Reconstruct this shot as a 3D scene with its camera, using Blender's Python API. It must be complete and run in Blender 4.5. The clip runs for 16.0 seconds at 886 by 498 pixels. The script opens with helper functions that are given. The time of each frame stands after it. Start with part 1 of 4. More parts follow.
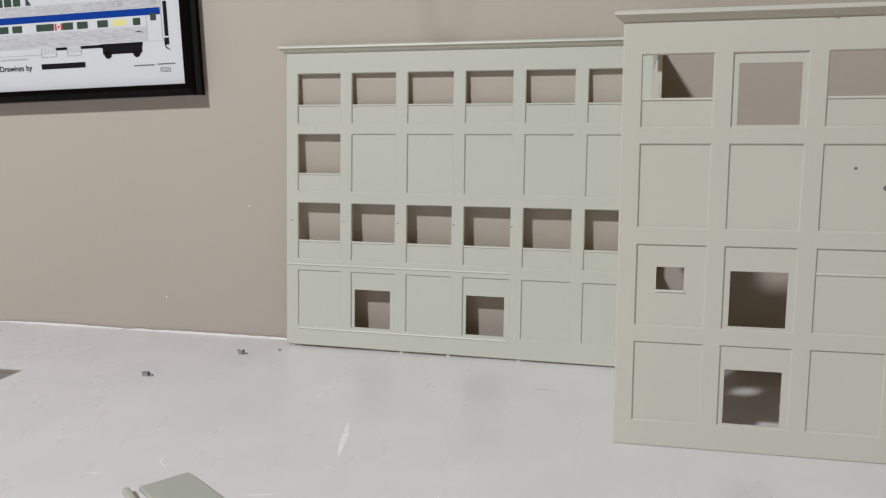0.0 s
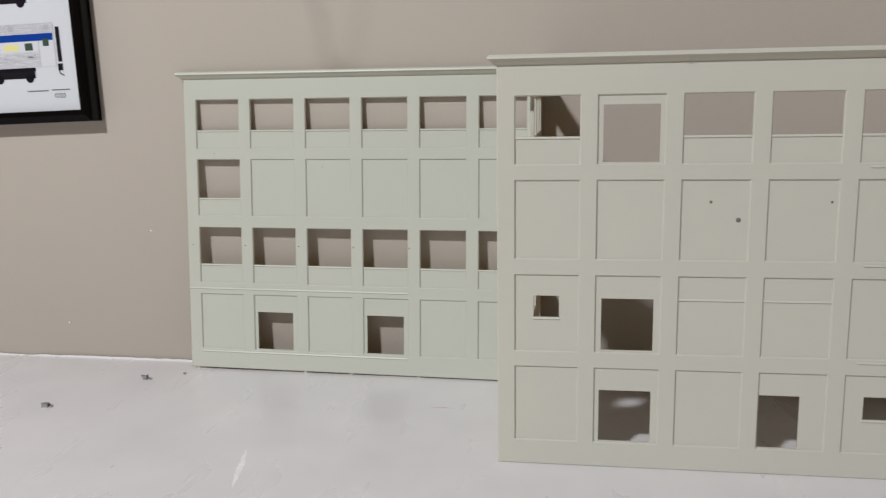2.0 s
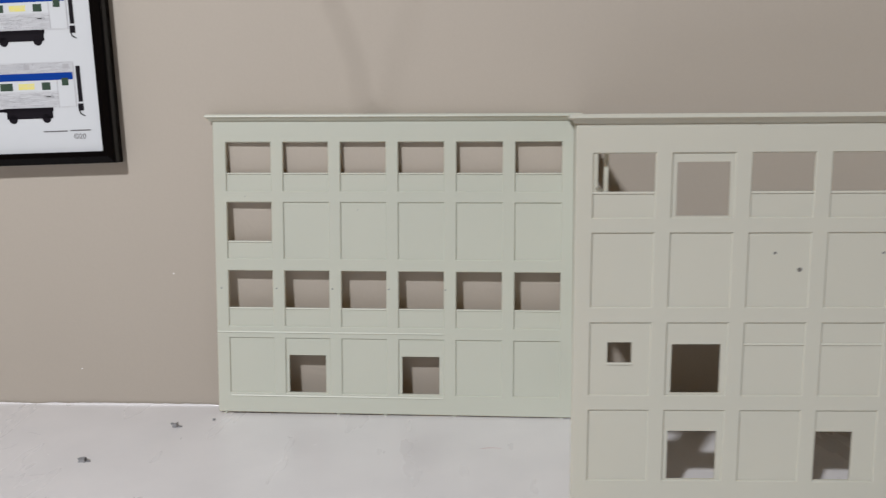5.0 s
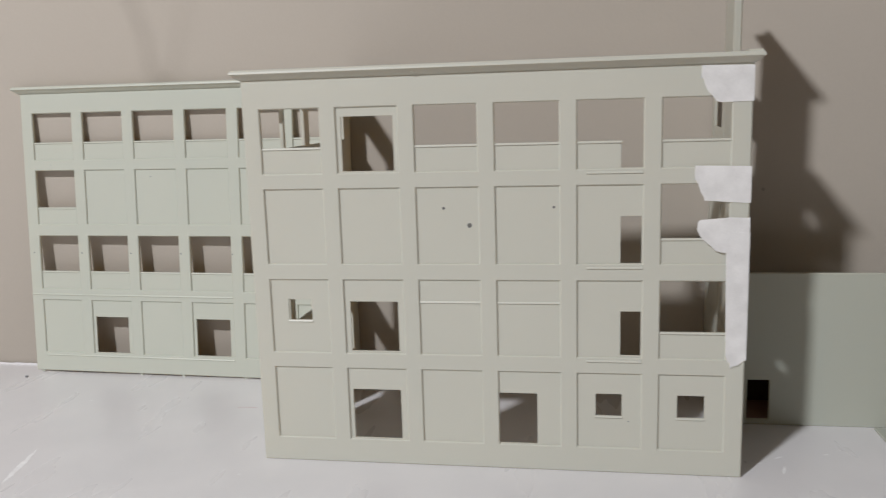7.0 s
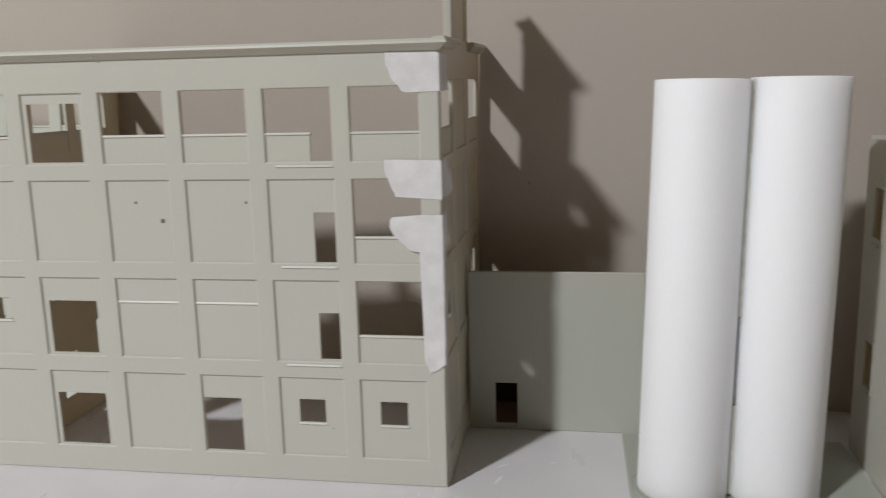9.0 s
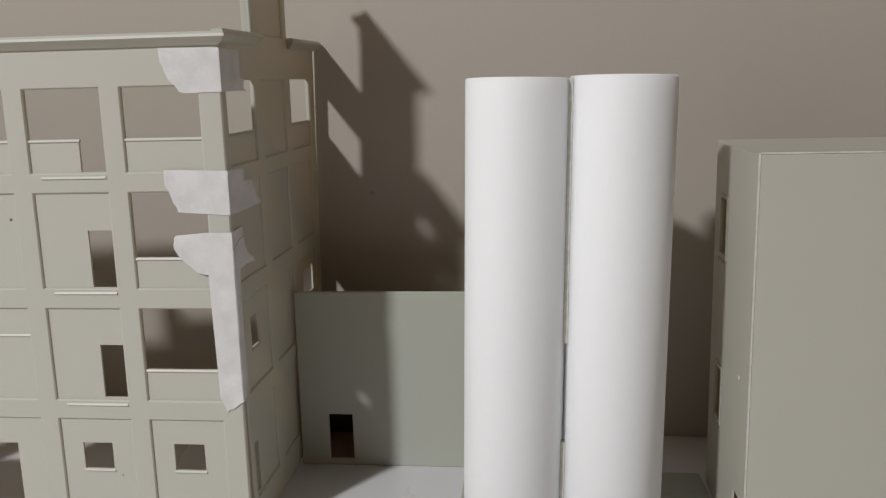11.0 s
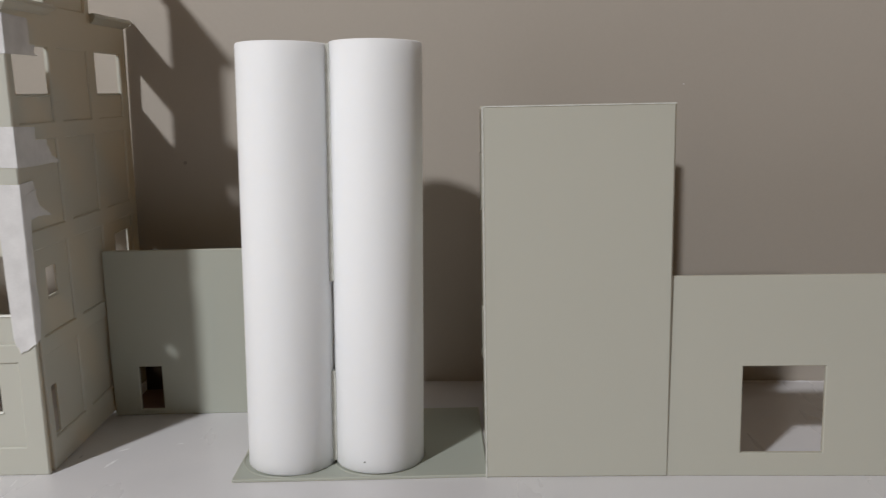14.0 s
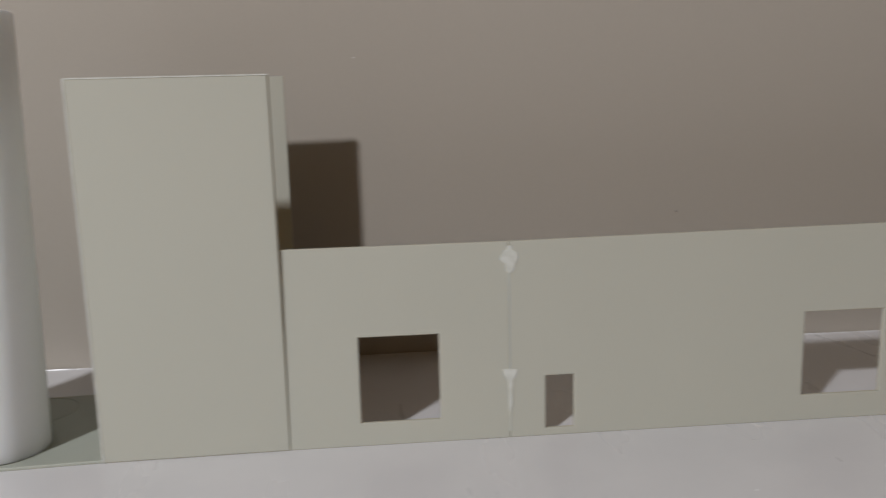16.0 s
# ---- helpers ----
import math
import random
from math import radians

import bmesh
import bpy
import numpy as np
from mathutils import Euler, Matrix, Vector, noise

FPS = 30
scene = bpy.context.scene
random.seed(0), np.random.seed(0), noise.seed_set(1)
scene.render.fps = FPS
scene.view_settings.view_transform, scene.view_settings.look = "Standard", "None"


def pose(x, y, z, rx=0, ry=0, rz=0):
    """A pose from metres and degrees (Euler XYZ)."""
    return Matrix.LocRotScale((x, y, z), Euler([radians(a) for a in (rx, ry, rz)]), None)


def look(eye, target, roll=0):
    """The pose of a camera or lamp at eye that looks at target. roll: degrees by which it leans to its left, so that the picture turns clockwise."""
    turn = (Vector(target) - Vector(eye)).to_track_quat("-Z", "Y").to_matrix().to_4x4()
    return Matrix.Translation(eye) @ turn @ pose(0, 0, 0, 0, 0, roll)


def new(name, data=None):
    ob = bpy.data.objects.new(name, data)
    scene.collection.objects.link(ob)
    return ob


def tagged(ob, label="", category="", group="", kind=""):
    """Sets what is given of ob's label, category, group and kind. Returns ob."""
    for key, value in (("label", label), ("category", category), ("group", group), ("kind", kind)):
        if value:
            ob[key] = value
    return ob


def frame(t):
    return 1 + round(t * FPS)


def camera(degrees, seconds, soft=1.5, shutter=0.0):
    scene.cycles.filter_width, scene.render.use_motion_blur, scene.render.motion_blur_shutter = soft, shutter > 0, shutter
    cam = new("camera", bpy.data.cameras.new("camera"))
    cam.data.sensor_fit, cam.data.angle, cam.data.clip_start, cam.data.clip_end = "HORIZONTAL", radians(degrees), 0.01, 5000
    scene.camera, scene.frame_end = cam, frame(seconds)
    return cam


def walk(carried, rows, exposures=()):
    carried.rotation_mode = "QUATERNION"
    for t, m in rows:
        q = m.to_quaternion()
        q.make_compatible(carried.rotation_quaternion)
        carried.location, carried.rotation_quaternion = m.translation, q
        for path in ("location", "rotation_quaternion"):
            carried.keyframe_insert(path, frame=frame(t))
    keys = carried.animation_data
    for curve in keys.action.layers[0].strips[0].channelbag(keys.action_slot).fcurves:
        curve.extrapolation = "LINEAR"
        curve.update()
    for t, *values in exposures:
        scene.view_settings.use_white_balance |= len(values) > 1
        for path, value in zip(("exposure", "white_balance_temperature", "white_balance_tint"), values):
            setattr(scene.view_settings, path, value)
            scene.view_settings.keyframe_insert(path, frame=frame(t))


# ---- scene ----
cam = camera(56.52, 16.0, soft=1.2, shutter=0.45)
PATH = [
    (0, (0.0006, 0.0177, 0.2012), (-0.4435, 1.9427, -0.1102), -0.36),
    (0.3, (0.0047, 0.0224, 0.2016), (-0.4357, 1.9478, -0.1126), -0.56),
    (0.5, (0.0064, 0.0239, 0.2058), (-0.4258, 1.9503, -0.1136), -0.66),
    (0.8, (0.0102, 0.0178, 0.2231), (-0.4101, 1.9459, -0.1022), -0.78),
    (1, (0.0160, 0.0091, 0.2293), (-0.3986, 1.9386, -0.0949), -0.80),
    (1.3, (0.0244, 0.0005, 0.2352), (-0.3733, 1.9335, -0.0889), -0.79),
    (1.5, (0.0287, 0.0027, 0.2361), (-0.3517, 1.9384, -0.0931), -0.88),
    (1.8, (0.0352, 0.0070, 0.2325), (-0.2921, 1.9513, -0.1033), -0.80),
    (2, (0.0348, 0.0083, 0.2318), (-0.2557, 1.9575, -0.1089), -0.91),
    (2.2, (0.0185, 0.0079, 0.2267), (-0.2244, 1.9635, -0.1149), -0.73),
    (2.5, (-0.0405, 0.0094, 0.2327), (-0.2030, 1.9704, -0.1250), -0.97),
    (2.7, (-0.0853, 0.0164, 0.2329), (-0.2107, 1.9769, -0.1422), -1.03),
    (3, (-0.1511, 0.0420, 0.2351), (-0.1608, 2.0068, -0.1381), -0.81),
    (3.2, (-0.1828, 0.0426, 0.2336), (-0.1543, 2.0071, -0.1403), -0.78),
    (3.6, (-0.2074, 0.0380, 0.2343), (-0.1477, 2.0026, -0.1355), -0.69),
    (3.9, (-0.2028, 0.0292, 0.2379), (-0.1452, 1.9954, -0.1233), -0.61),
    (4.2, (-0.1823, 0.0178, 0.2432), (-0.1438, 1.9867, -0.1062), -0.52),
    (4.6, (-0.1360, 0.0019, 0.2517), (-0.1420, 1.9743, -0.0796), -0.44),
    (5, (-0.0754, -0.0108, 0.2600), (-0.1385, 1.9635, -0.0532), -0.42),
    (5.3, (-0.0254, -0.0156, 0.2651), (-0.1331, 1.9586, -0.0367), -0.48),
    (5.5, (0.0228, -0.0176, 0.2692), (-0.1266, 1.9553, -0.0231), -0.57),
    (5.7, (0.0593, -0.0051, 0.2673), (-0.1082, 1.9676, -0.0166), -0.79),
    (6, (0.1089, 0.0108, 0.2569), (-0.1291, 1.9714, -0.0581), -0.92),
    (6.2, (0.1292, 0.0051, 0.2431), (-0.1349, 1.9624, -0.0720), -1.02),
    (6.5, (0.1577, 0.0012, 0.2399), (-0.1347, 1.9535, -0.0808), -1.33),
    (6.7, (0.1781, 0.0053, 0.2346), (-0.1305, 1.9539, -0.0937), -1.53),
    (7, (0.2057, 0.0104, 0.2352), (-0.1163, 1.9552, -0.1028), -1.72),
    (7.2, (0.2244, 0.0147, 0.2383), (-0.1060, 1.9564, -0.1095), -1.88),
    (7.5, (0.2521, 0.0222, 0.2416), (-0.0871, 1.9622, -0.1071), -2.00),
    (7.7, (0.2713, 0.0257, 0.2425), (-0.0726, 1.9642, -0.1096), -2.03),
    (8, (0.2987, 0.0333, 0.2403), (-0.0460, 1.9715, -0.1128), -2.06),
    (8.2, (0.3157, 0.0389, 0.2386), (-0.0203, 1.9794, -0.1103), -2.06),
    (8.5, (0.3417, 0.0513, 0.2381), (0.0081, 1.9898, -0.1237), -1.85),
    (8.7, (0.3564, 0.0580, 0.2365), (0.0307, 1.9967, -0.1315), -1.64),
    (9, (0.3788, 0.0669, 0.2331), (0.0724, 2.0077, -0.1404), -1.31),
    (9.2, (0.3942, 0.0747, 0.2335), (0.1069, 2.0174, -0.1456), -1.12),
    (9.5, (0.4173, 0.0835, 0.2335), (0.1412, 2.0290, -0.1388), -0.93),
    (9.6, (0.4289, 0.0883, 0.2313), (0.1389, 2.0305, -0.1483), -0.72),
    (9.7, (0.4285, 0.0902, 0.2220), (0.1608, 2.0369, -0.1503), -0.92),
    (10, (0.4404, 0.0984, 0.2198), (0.1830, 2.0469, -0.1501), -0.90),
    (10.4, (0.4496, 0.1122, 0.2227), (0.2107, 2.0635, -0.1454), -1.05),
    (10.8, (0.4531, 0.1251, 0.2278), (0.2361, 2.0791, -0.1398), -1.27),
    (11.1, (0.4531, 0.1314, 0.2302), (0.2533, 2.0871, -0.1375), -1.42),
    (11.5, (0.4514, 0.1314, 0.2277), (0.2735, 2.0891, -0.1408), -1.49),
    (11.8, (0.4498, 0.1226, 0.2189), (0.2864, 2.0814, -0.1504), -1.39),
    (12, (0.4485, 0.1100, 0.2070), (0.2976, 2.0696, -0.1632), -1.21),
    (12.2, (0.4541, 0.0973, 0.1980), (0.3080, 2.0576, -0.1707), -0.81),
    (12.5, (0.4675, 0.0863, 0.1963), (0.3502, 2.0517, -0.1551), -0.81),
    (12.7, (0.4799, 0.0788, 0.1982), (0.3782, 2.0447, -0.1554), -0.64),
    (13, (0.4964, 0.0741, 0.2000), (0.4294, 2.0435, -0.1420), -0.55),
    (13.3, (0.5076, 0.0739, 0.2017), (0.4602, 2.0437, -0.1415), -0.73),
    (13.5, (0.5137, 0.0734, 0.2008), (0.4854, 2.0434, -0.1429), -0.79),
    (14, (0.5309, 0.0781, 0.2018), (0.5401, 2.0489, -0.1383), -1.18),
    (14.3, (0.5409, 0.0824, 0.2045), (0.5754, 2.0546, -0.1262), -1.22),
    (14.5, (0.5489, 0.0880, 0.2046), (0.5990, 2.0589, -0.1318), -1.38),
    (14.8, (0.5646, 0.0950, 0.2049), (0.6486, 2.0633, -0.1394), -1.40),
    (15, (0.5844, 0.0936, 0.2018), (0.6887, 2.0602, -0.1472), -1.52),
    (15.2, (0.6025, 0.0881, 0.1983), (0.7401, 2.0512, -0.1585), -1.48),
    (15.5, (0.6327, 0.0774, 0.1926), (0.8159, 2.0362, -0.1674), -1.47),
    (15.7, (0.6508, 0.0761, 0.1923), (0.8668, 2.0280, -0.1863), -1.46),
    (16, (0.6804, 0.0726, 0.1944), (0.9488, 2.0154, -0.1972), -1.36),
]
walk(cam, [(t, look(eye, target, roll)) for t, eye, target, roll in PATH],
     exposures=[(0, 0.05, 6505, 12), (5.5, 0.05, 6510, 12), (6.0, 0.08, 6510, 13), (7.0, 0.14, 6490, 12), (8.0, 0.07, 6490, 12), (8.5, 0.05, 6480, 12), (9.5, 0.03, 6510, 12),
                (12.0, 0.02, 6620, 12), (12.5, 0.02, 6620, 12), (14.5, 0.12, 6520, 12), (16.0, 0.18, 6490, 12)])

# ---- world and lamps ----
world = bpy.data.worlds.new("world")
world.use_nodes = True
world.node_tree.nodes["Background"].inputs[0].default_value = (0.5, 0.47, 0.43, 1)
world.node_tree.nodes["Background"].inputs[1].default_value = 0.004
scene.world = world
LAMP = (-0.96, -1.35, 1.765)
lamp_data = bpy.data.lights.new("ceiling_lamp_light", "AREA")
lamp_data.shape, lamp_data.size, lamp_data.energy, lamp_data.color = "DISK", 0.18, 74.0, (0.942, 0.969, 0.997)
lamp_light = new("ceiling_lamp_light", lamp_data)
lamp_light.matrix_world = look(LAMP, (LAMP[0] + 0.25, LAMP[1] + 0.45, 0.0))


# ---- materials ----
def material(name, colour, rough=0.5, colour2=None, scale=8.0, grain=0.0, grain_scale=900.0, bump=0.0, bump_scale=300.0,
             specular=0.5, bevel=0.0, mottle=0.5, milky=0.0):
    """A painted, moulded or woven surface: two tones in large soft patches, fine grain, and fine relief."""
    mat = bpy.data.materials.new(name)
    mat.use_nodes = True
    tree = mat.node_tree
    n, link = tree.nodes, tree.links.new
    bsdf = n["Principled BSDF"]
    bsdf.inputs["Roughness"].default_value = rough
    bsdf.inputs["Specular IOR Level"].default_value = specular
    coords = n.new("ShaderNodeNewGeometry")
    patches = n.new("ShaderNodeTexNoise")
    patches.inputs["Scale"].default_value, patches.inputs["Detail"].default_value = scale, 4.0
    link(coords.outputs["Position"], patches.inputs["Vector"])
    ramp = n.new("ShaderNodeMapRange")
    ramp.inputs["From Min"].default_value, ramp.inputs["From Max"].default_value = 0.5 - mottle / 2, 0.5 + mottle / 2
    link(patches.outputs["Fac"], ramp.inputs["Value"])
    mix = n.new("ShaderNodeMix")
    mix.data_type = "RGBA"
    mix.inputs["A"].default_value = (*colour, 1)
    mix.inputs["B"].default_value = (*(colour2 or [c * 0.93 for c in colour]), 1)
    link(ramp.outputs["Result"], mix.inputs["Factor"])
    out = mix.outputs["Result"]
    if grain:
        fine = n.new("ShaderNodeTexNoise")
        fine.inputs["Scale"].default_value, fine.inputs["Detail"].default_value = grain_scale, 2.0
        link(coords.outputs["Position"], fine.inputs["Vector"])
        span = n.new("ShaderNodeMapRange")
        span.inputs["To Min"].default_value, span.inputs["To Max"].default_value = 1 - grain, 1 + grain
        link(fine.outputs["Fac"], span.inputs["Value"])
        times = n.new("ShaderNodeVectorMath")
        times.operation = "MULTIPLY"
        link(out, times.inputs[0])
        link(span.outputs["Result"], times.inputs[1])
        out = times.outputs["Vector"]
    link(out, bsdf.inputs["Base Color"])
    normal = None
    if bevel:
        edge = n.new("ShaderNodeBevel")
        edge.samples = 4
        edge.inputs["Radius"].default_value = bevel
        normal = edge.outputs["Normal"]
        link(normal, bsdf.inputs["Normal"])
    if bump:
        relief_noise = n.new("ShaderNodeTexNoise")
        relief_noise.inputs["Scale"].default_value, relief_noise.inputs["Detail"].default_value = bump_scale, 3.0
        link(coords.outputs["Position"], relief_noise.inputs["Vector"])
        push = n.new("ShaderNodeBump")
        push.inputs["Strength"].default_value = 1.0
        push.inputs["Distance"].default_value = bump
        link(relief_noise.outputs["Fac"], push.inputs["Height"])
        if normal:
            link(normal, push.inputs["Normal"])
        link(push.outputs["Normal"], bsdf.inputs["Normal"])
    if milky:
        glow_through = n.new("ShaderNodeBsdfTranslucent")
        glow_through.inputs["Color"].default_value = (0.94, 0.63, 0.07, 1)
        blend = n.new("ShaderNodeMixShader")
        blend.inputs["Fac"].default_value = milky
        link(bsdf.outputs["BSDF"], blend.inputs[1])
        link(glow_through.outputs["BSDF"], blend.inputs[2])
        link(blend.outputs["Shader"], n["Material Output"].inputs["Surface"])
    return mat


PLASTIC = material("grey_green_styrene", (0.613, 0.627, 0.559), 0.42, (0.596, 0.612, 0.548), 14.0, 0.015, 1500, 0.00003, 60, 0.5, 0.0004, milky=0.20)
SHEET = material("grey_styrene_sheet", (0.500, 0.527, 0.462), 0.45, (0.483, 0.512, 0.449), 10.0, 0.015, 1500, 0.00003, 45, 0.5, 0.0003, milky=0.20)
PLASTIC_COOL = material("pale_grey_green_styrene", (0.604, 0.640, 0.568), 0.42, (0.586, 0.626, 0.556), 14.0, 0.015, 1500, 0.00003, 60, 0.5, 0.0004, milky=0.20)
WARM_SHEET = material("warm_grey_styrene_sheet", (0.577, 0.588, 0.518), 0.45, (0.560, 0.572, 0.504), 10.0, 0.015, 1500, 0.00003, 45, 0.5, 0.0004, milky=0.20)
WALL = material("beige_wall_paint", (0.492, 0.444, 0.386), 0.6, (0.477, 0.43, 0.373), 3.0, 0.02, 500, 0.00012, 220, 0.3)
WHITE_TUBE = material("white_tube_plastic", (0.87, 0.88, 0.885), 0.6, (0.86, 0.87, 0.875), 12.0, 0.01, 900, 0.00002, 40, 0.25)
tube_shader = WHITE_TUBE.node_tree.nodes["Principled BSDF"]
tube_shader.inputs["Diffuse Roughness"].default_value = 1.0
tube_shader.inputs["Sheen Weight"].default_value = 0.4
tube_shader.inputs["Sheen Roughness"].default_value = 0.5
tube_shader.inputs["Subsurface Weight"].default_value = 0.9
tube_shader.inputs["Subsurface Radius"].default_value = (0.016, 0.0156, 0.015)
tube_shader.inputs["Subsurface Scale"].default_value = 1.0
TAPE = material("white_masking_tape", (0.86, 0.85, 0.84), 0.75, (0.75, 0.74, 0.73), 90.0, 0.05, 1200, 0.00025, 260, 0.2, mottle=0.3)
BLACK = material("black_lacquer", (0.0022, 0.0019, 0.0022), 0.12, (0.0032, 0.0026, 0.0028), 20.0, 0.0, 900, 0.0, 300, 0.10, 0.0006)
TAPE.node_tree.nodes["Principled BSDF"].inputs["Alpha"].default_value = 0.80
PAPER = material("white_print_paper", (0.635, 0.66, 0.69), 0.5, (0.62, 0.645, 0.675), 10.0)
INK_BLUE = material("blue_ink", (0.003, 0.045, 0.30), 0.6, specular=0.08)
INK_DARK = material("dark_ink", (0.012, 0.010, 0.014), 0.6, specular=0.08)
INK_GREEN = material("green_ink", (0.04, 0.07, 0.05), 0.6, (0.055, 0.085, 0.06), 300.0, specular=0.08)
INK_GREY = material("grey_ink", (0.40, 0.40, 0.43), 0.5, (0.50, 0.50, 0.53), 160.0)
INK_PALE = material("pale_grey_ink", (0.545, 0.56, 0.59), 0.5, (0.60, 0.615, 0.645), 120.0)
PENCIL = material("pencil_line", (0.20, 0.20, 0.23), 0.6, (0.42, 0.42, 0.45), 220.0, specular=0.1, mottle=0.3)
INK_YELLOW = material("yellow_ink", (0.80, 0.72, 0.18), 0.6, (0.72, 0.68, 0.36), 350.0, specular=0.1, mottle=0.3)
INK_RED = material("red_ink", (0.60, 0.06, 0.06), 0.5)
CRUMB = material("grey_putty", (0.17, 0.17, 0.18), 0.7, (0.30, 0.30, 0.31), 400.0)
HOLE = material("dark_pin_hole", (0.15, 0.143, 0.128), 0.8)
# for the added boards that make the doorway look black
DOORWAY_DARK = material("doorway_dark_brown", (0.05, 0.03, 0.014), 0.7, (0.035, 0.02, 0.01), 60.0)
# the table's tint in light coming through the plastic, put into the colour
TINTED_FLOOR = material("light_tinted_brown", (0.30, 0.18, 0.13), 0.6, (0.25, 0.145, 0.10), 80.0)
CHALK = material("white_scuff", (0.90, 0.90, 0.90), 0.5, (0.80, 0.79, 0.795), 200.0, mottle=0.3)
# dried filler and glue; also the painted highlights on the tower's edges
FILLER_GLINT = material("pale_filler_and_glint", (0.66, 0.66, 0.61), 0.55, (0.54, 0.54, 0.48), 250.0, mottle=0.4)
FILLER_THIN = material("thin_pale_filler", (0.555, 0.552, 0.485), 0.5, (0.53, 0.528, 0.462), 300.0, mottle=0.4)
WALL_STAIN = material("wall_stain", (0.36, 0.32, 0.28), 0.7)
# colours of the unseen room, picked to turn bounced light and shadows brown
FLOOR = material("warm_bounce_floor", (0.15, 0.09, 0.045), 0.5, (0.12, 0.07, 0.035), 6.0)
CEILING = material("warm_bounce_ceiling", (0.22, 0.155, 0.085), 0.7, (0.20, 0.14, 0.075), 4.0)
ROOM = material("warm_bounce_wall", (0.22, 0.155, 0.085), 0.7, (0.20, 0.14, 0.075), 3.0)
METAL = material("dark_table_leg_paint", (0.08, 0.08, 0.085), 0.45)


def brushed_top():
    """White painted tabletop: faint brush streaks, shallow ripples, uneven gloss and fine dirt."""
    mat = material("white_painted_tabletop", (0.705, 0.69, 0.694), 0.3, (0.655, 0.644, 0.65), 16.0, 0.02, 700, 0.0, 60, 0.55, mottle=0.42)
    tree = mat.node_tree
    n, link = tree.nodes, tree.links.new
    bsdf = n["Principled BSDF"]
    place = n.new("ShaderNodeNewGeometry")
    turn = n.new("ShaderNodeMapping")
    turn.inputs["Rotation"].default_value = (0, 0, math.radians(24))
    turn.inputs["Scale"].default_value = (30.0, 7.0, 1.0)
    link(place.outputs["Position"], turn.inputs["Vector"])
    streak = n.new("ShaderNodeTexNoise")
    streak.inputs["Scale"].default_value, streak.inputs["Detail"].default_value = 1.0, 3.0
    link(turn.outputs["Vector"], streak.inputs["Vector"])
    gloss = n.new("ShaderNodeMapRange")
    gloss.inputs["From Min"].default_value, gloss.inputs["From Max"].default_value = 0.3, 0.7
    gloss.inputs["To Min"].default_value, gloss.inputs["To Max"].default_value = 0.25, 0.34
    link(streak.outputs["Fac"], gloss.inputs["Value"])
    link(gloss.outputs["Result"], bsdf.inputs["Roughness"])
    return mat


TABLE = brushed_top()


def glow_material(name, colour, strength):
    mat = bpy.data.materials.new(name)
    mat.use_nodes = True
    b = mat.node_tree.nodes["Principled BSDF"]
    b.inputs["Base Color"].default_value = (*colour, 1)
    b.inputs["Emission Color"].default_value = (*colour, 1)
    b.inputs["Emission Strength"].default_value = strength
    return mat


LAMP_GLOW = glow_material("lit_lamp_diffuser", (1.0, 0.96, 0.9), 6.0)


# ---- builders ----
def mesh_of(name, verts, faces, mat, smooth=False):
    me = bpy.data.meshes.new(name)
    me.from_pydata([tuple(v) for v in verts], [], faces)
    me.materials.append(mat)
    if smooth:
        me.shade_smooth()
    me.update()
    return me


def part(name, me, parent, at=None, label=""):
    ob = new(name, me)
    ob.parent = parent
    if at is not None:
        ob.matrix_basis = at
    return tagged(ob, label) if label else ob


def thing(name, at, label, category, group="", kind=""):
    ob = new(name)
    ob.empty_display_size = 0.02
    ob.matrix_basis = at
    return tagged(ob, label, category, group, kind)


def box_data(x0, x1, y0, y1, z0, z1):
    v = [(x, y, z) for x in (x0, x1) for y in (y0, y1) for z in (z0, z1)]
    f = [(0, 1, 3, 2), (4, 6, 7, 5), (0, 4, 5, 1), (2, 3, 7, 6), (0, 2, 6, 4), (1, 5, 7, 3)]
    return v, f


def box(name, x0, x1, y0, y1, z0, z1, mat):
    v, f = box_data(x0, x1, y0, y1, z0, z1)
    return mesh_of(name, v, f, mat)


def soft_box(name, x0, x1, y0, y1, z0, z1, mat, r=0.0006, segments=2):
    """A box with rounded edges."""
    bm = bmesh.new()
    v, f = box_data(x0, x1, y0, y1, z0, z1)
    vs = [bm.verts.new(p) for p in v]
    for face in f:
        bm.faces.new([vs[k] for k in face])
    bmesh.ops.bevel(bm, geom=bm.edges[:], offset=r, segments=segments, affect="EDGES", profile=0.5)
    me = bpy.data.meshes.new(name)
    bm.to_mesh(me)
    bm.free()
    me.materials.append(mat)
    return me


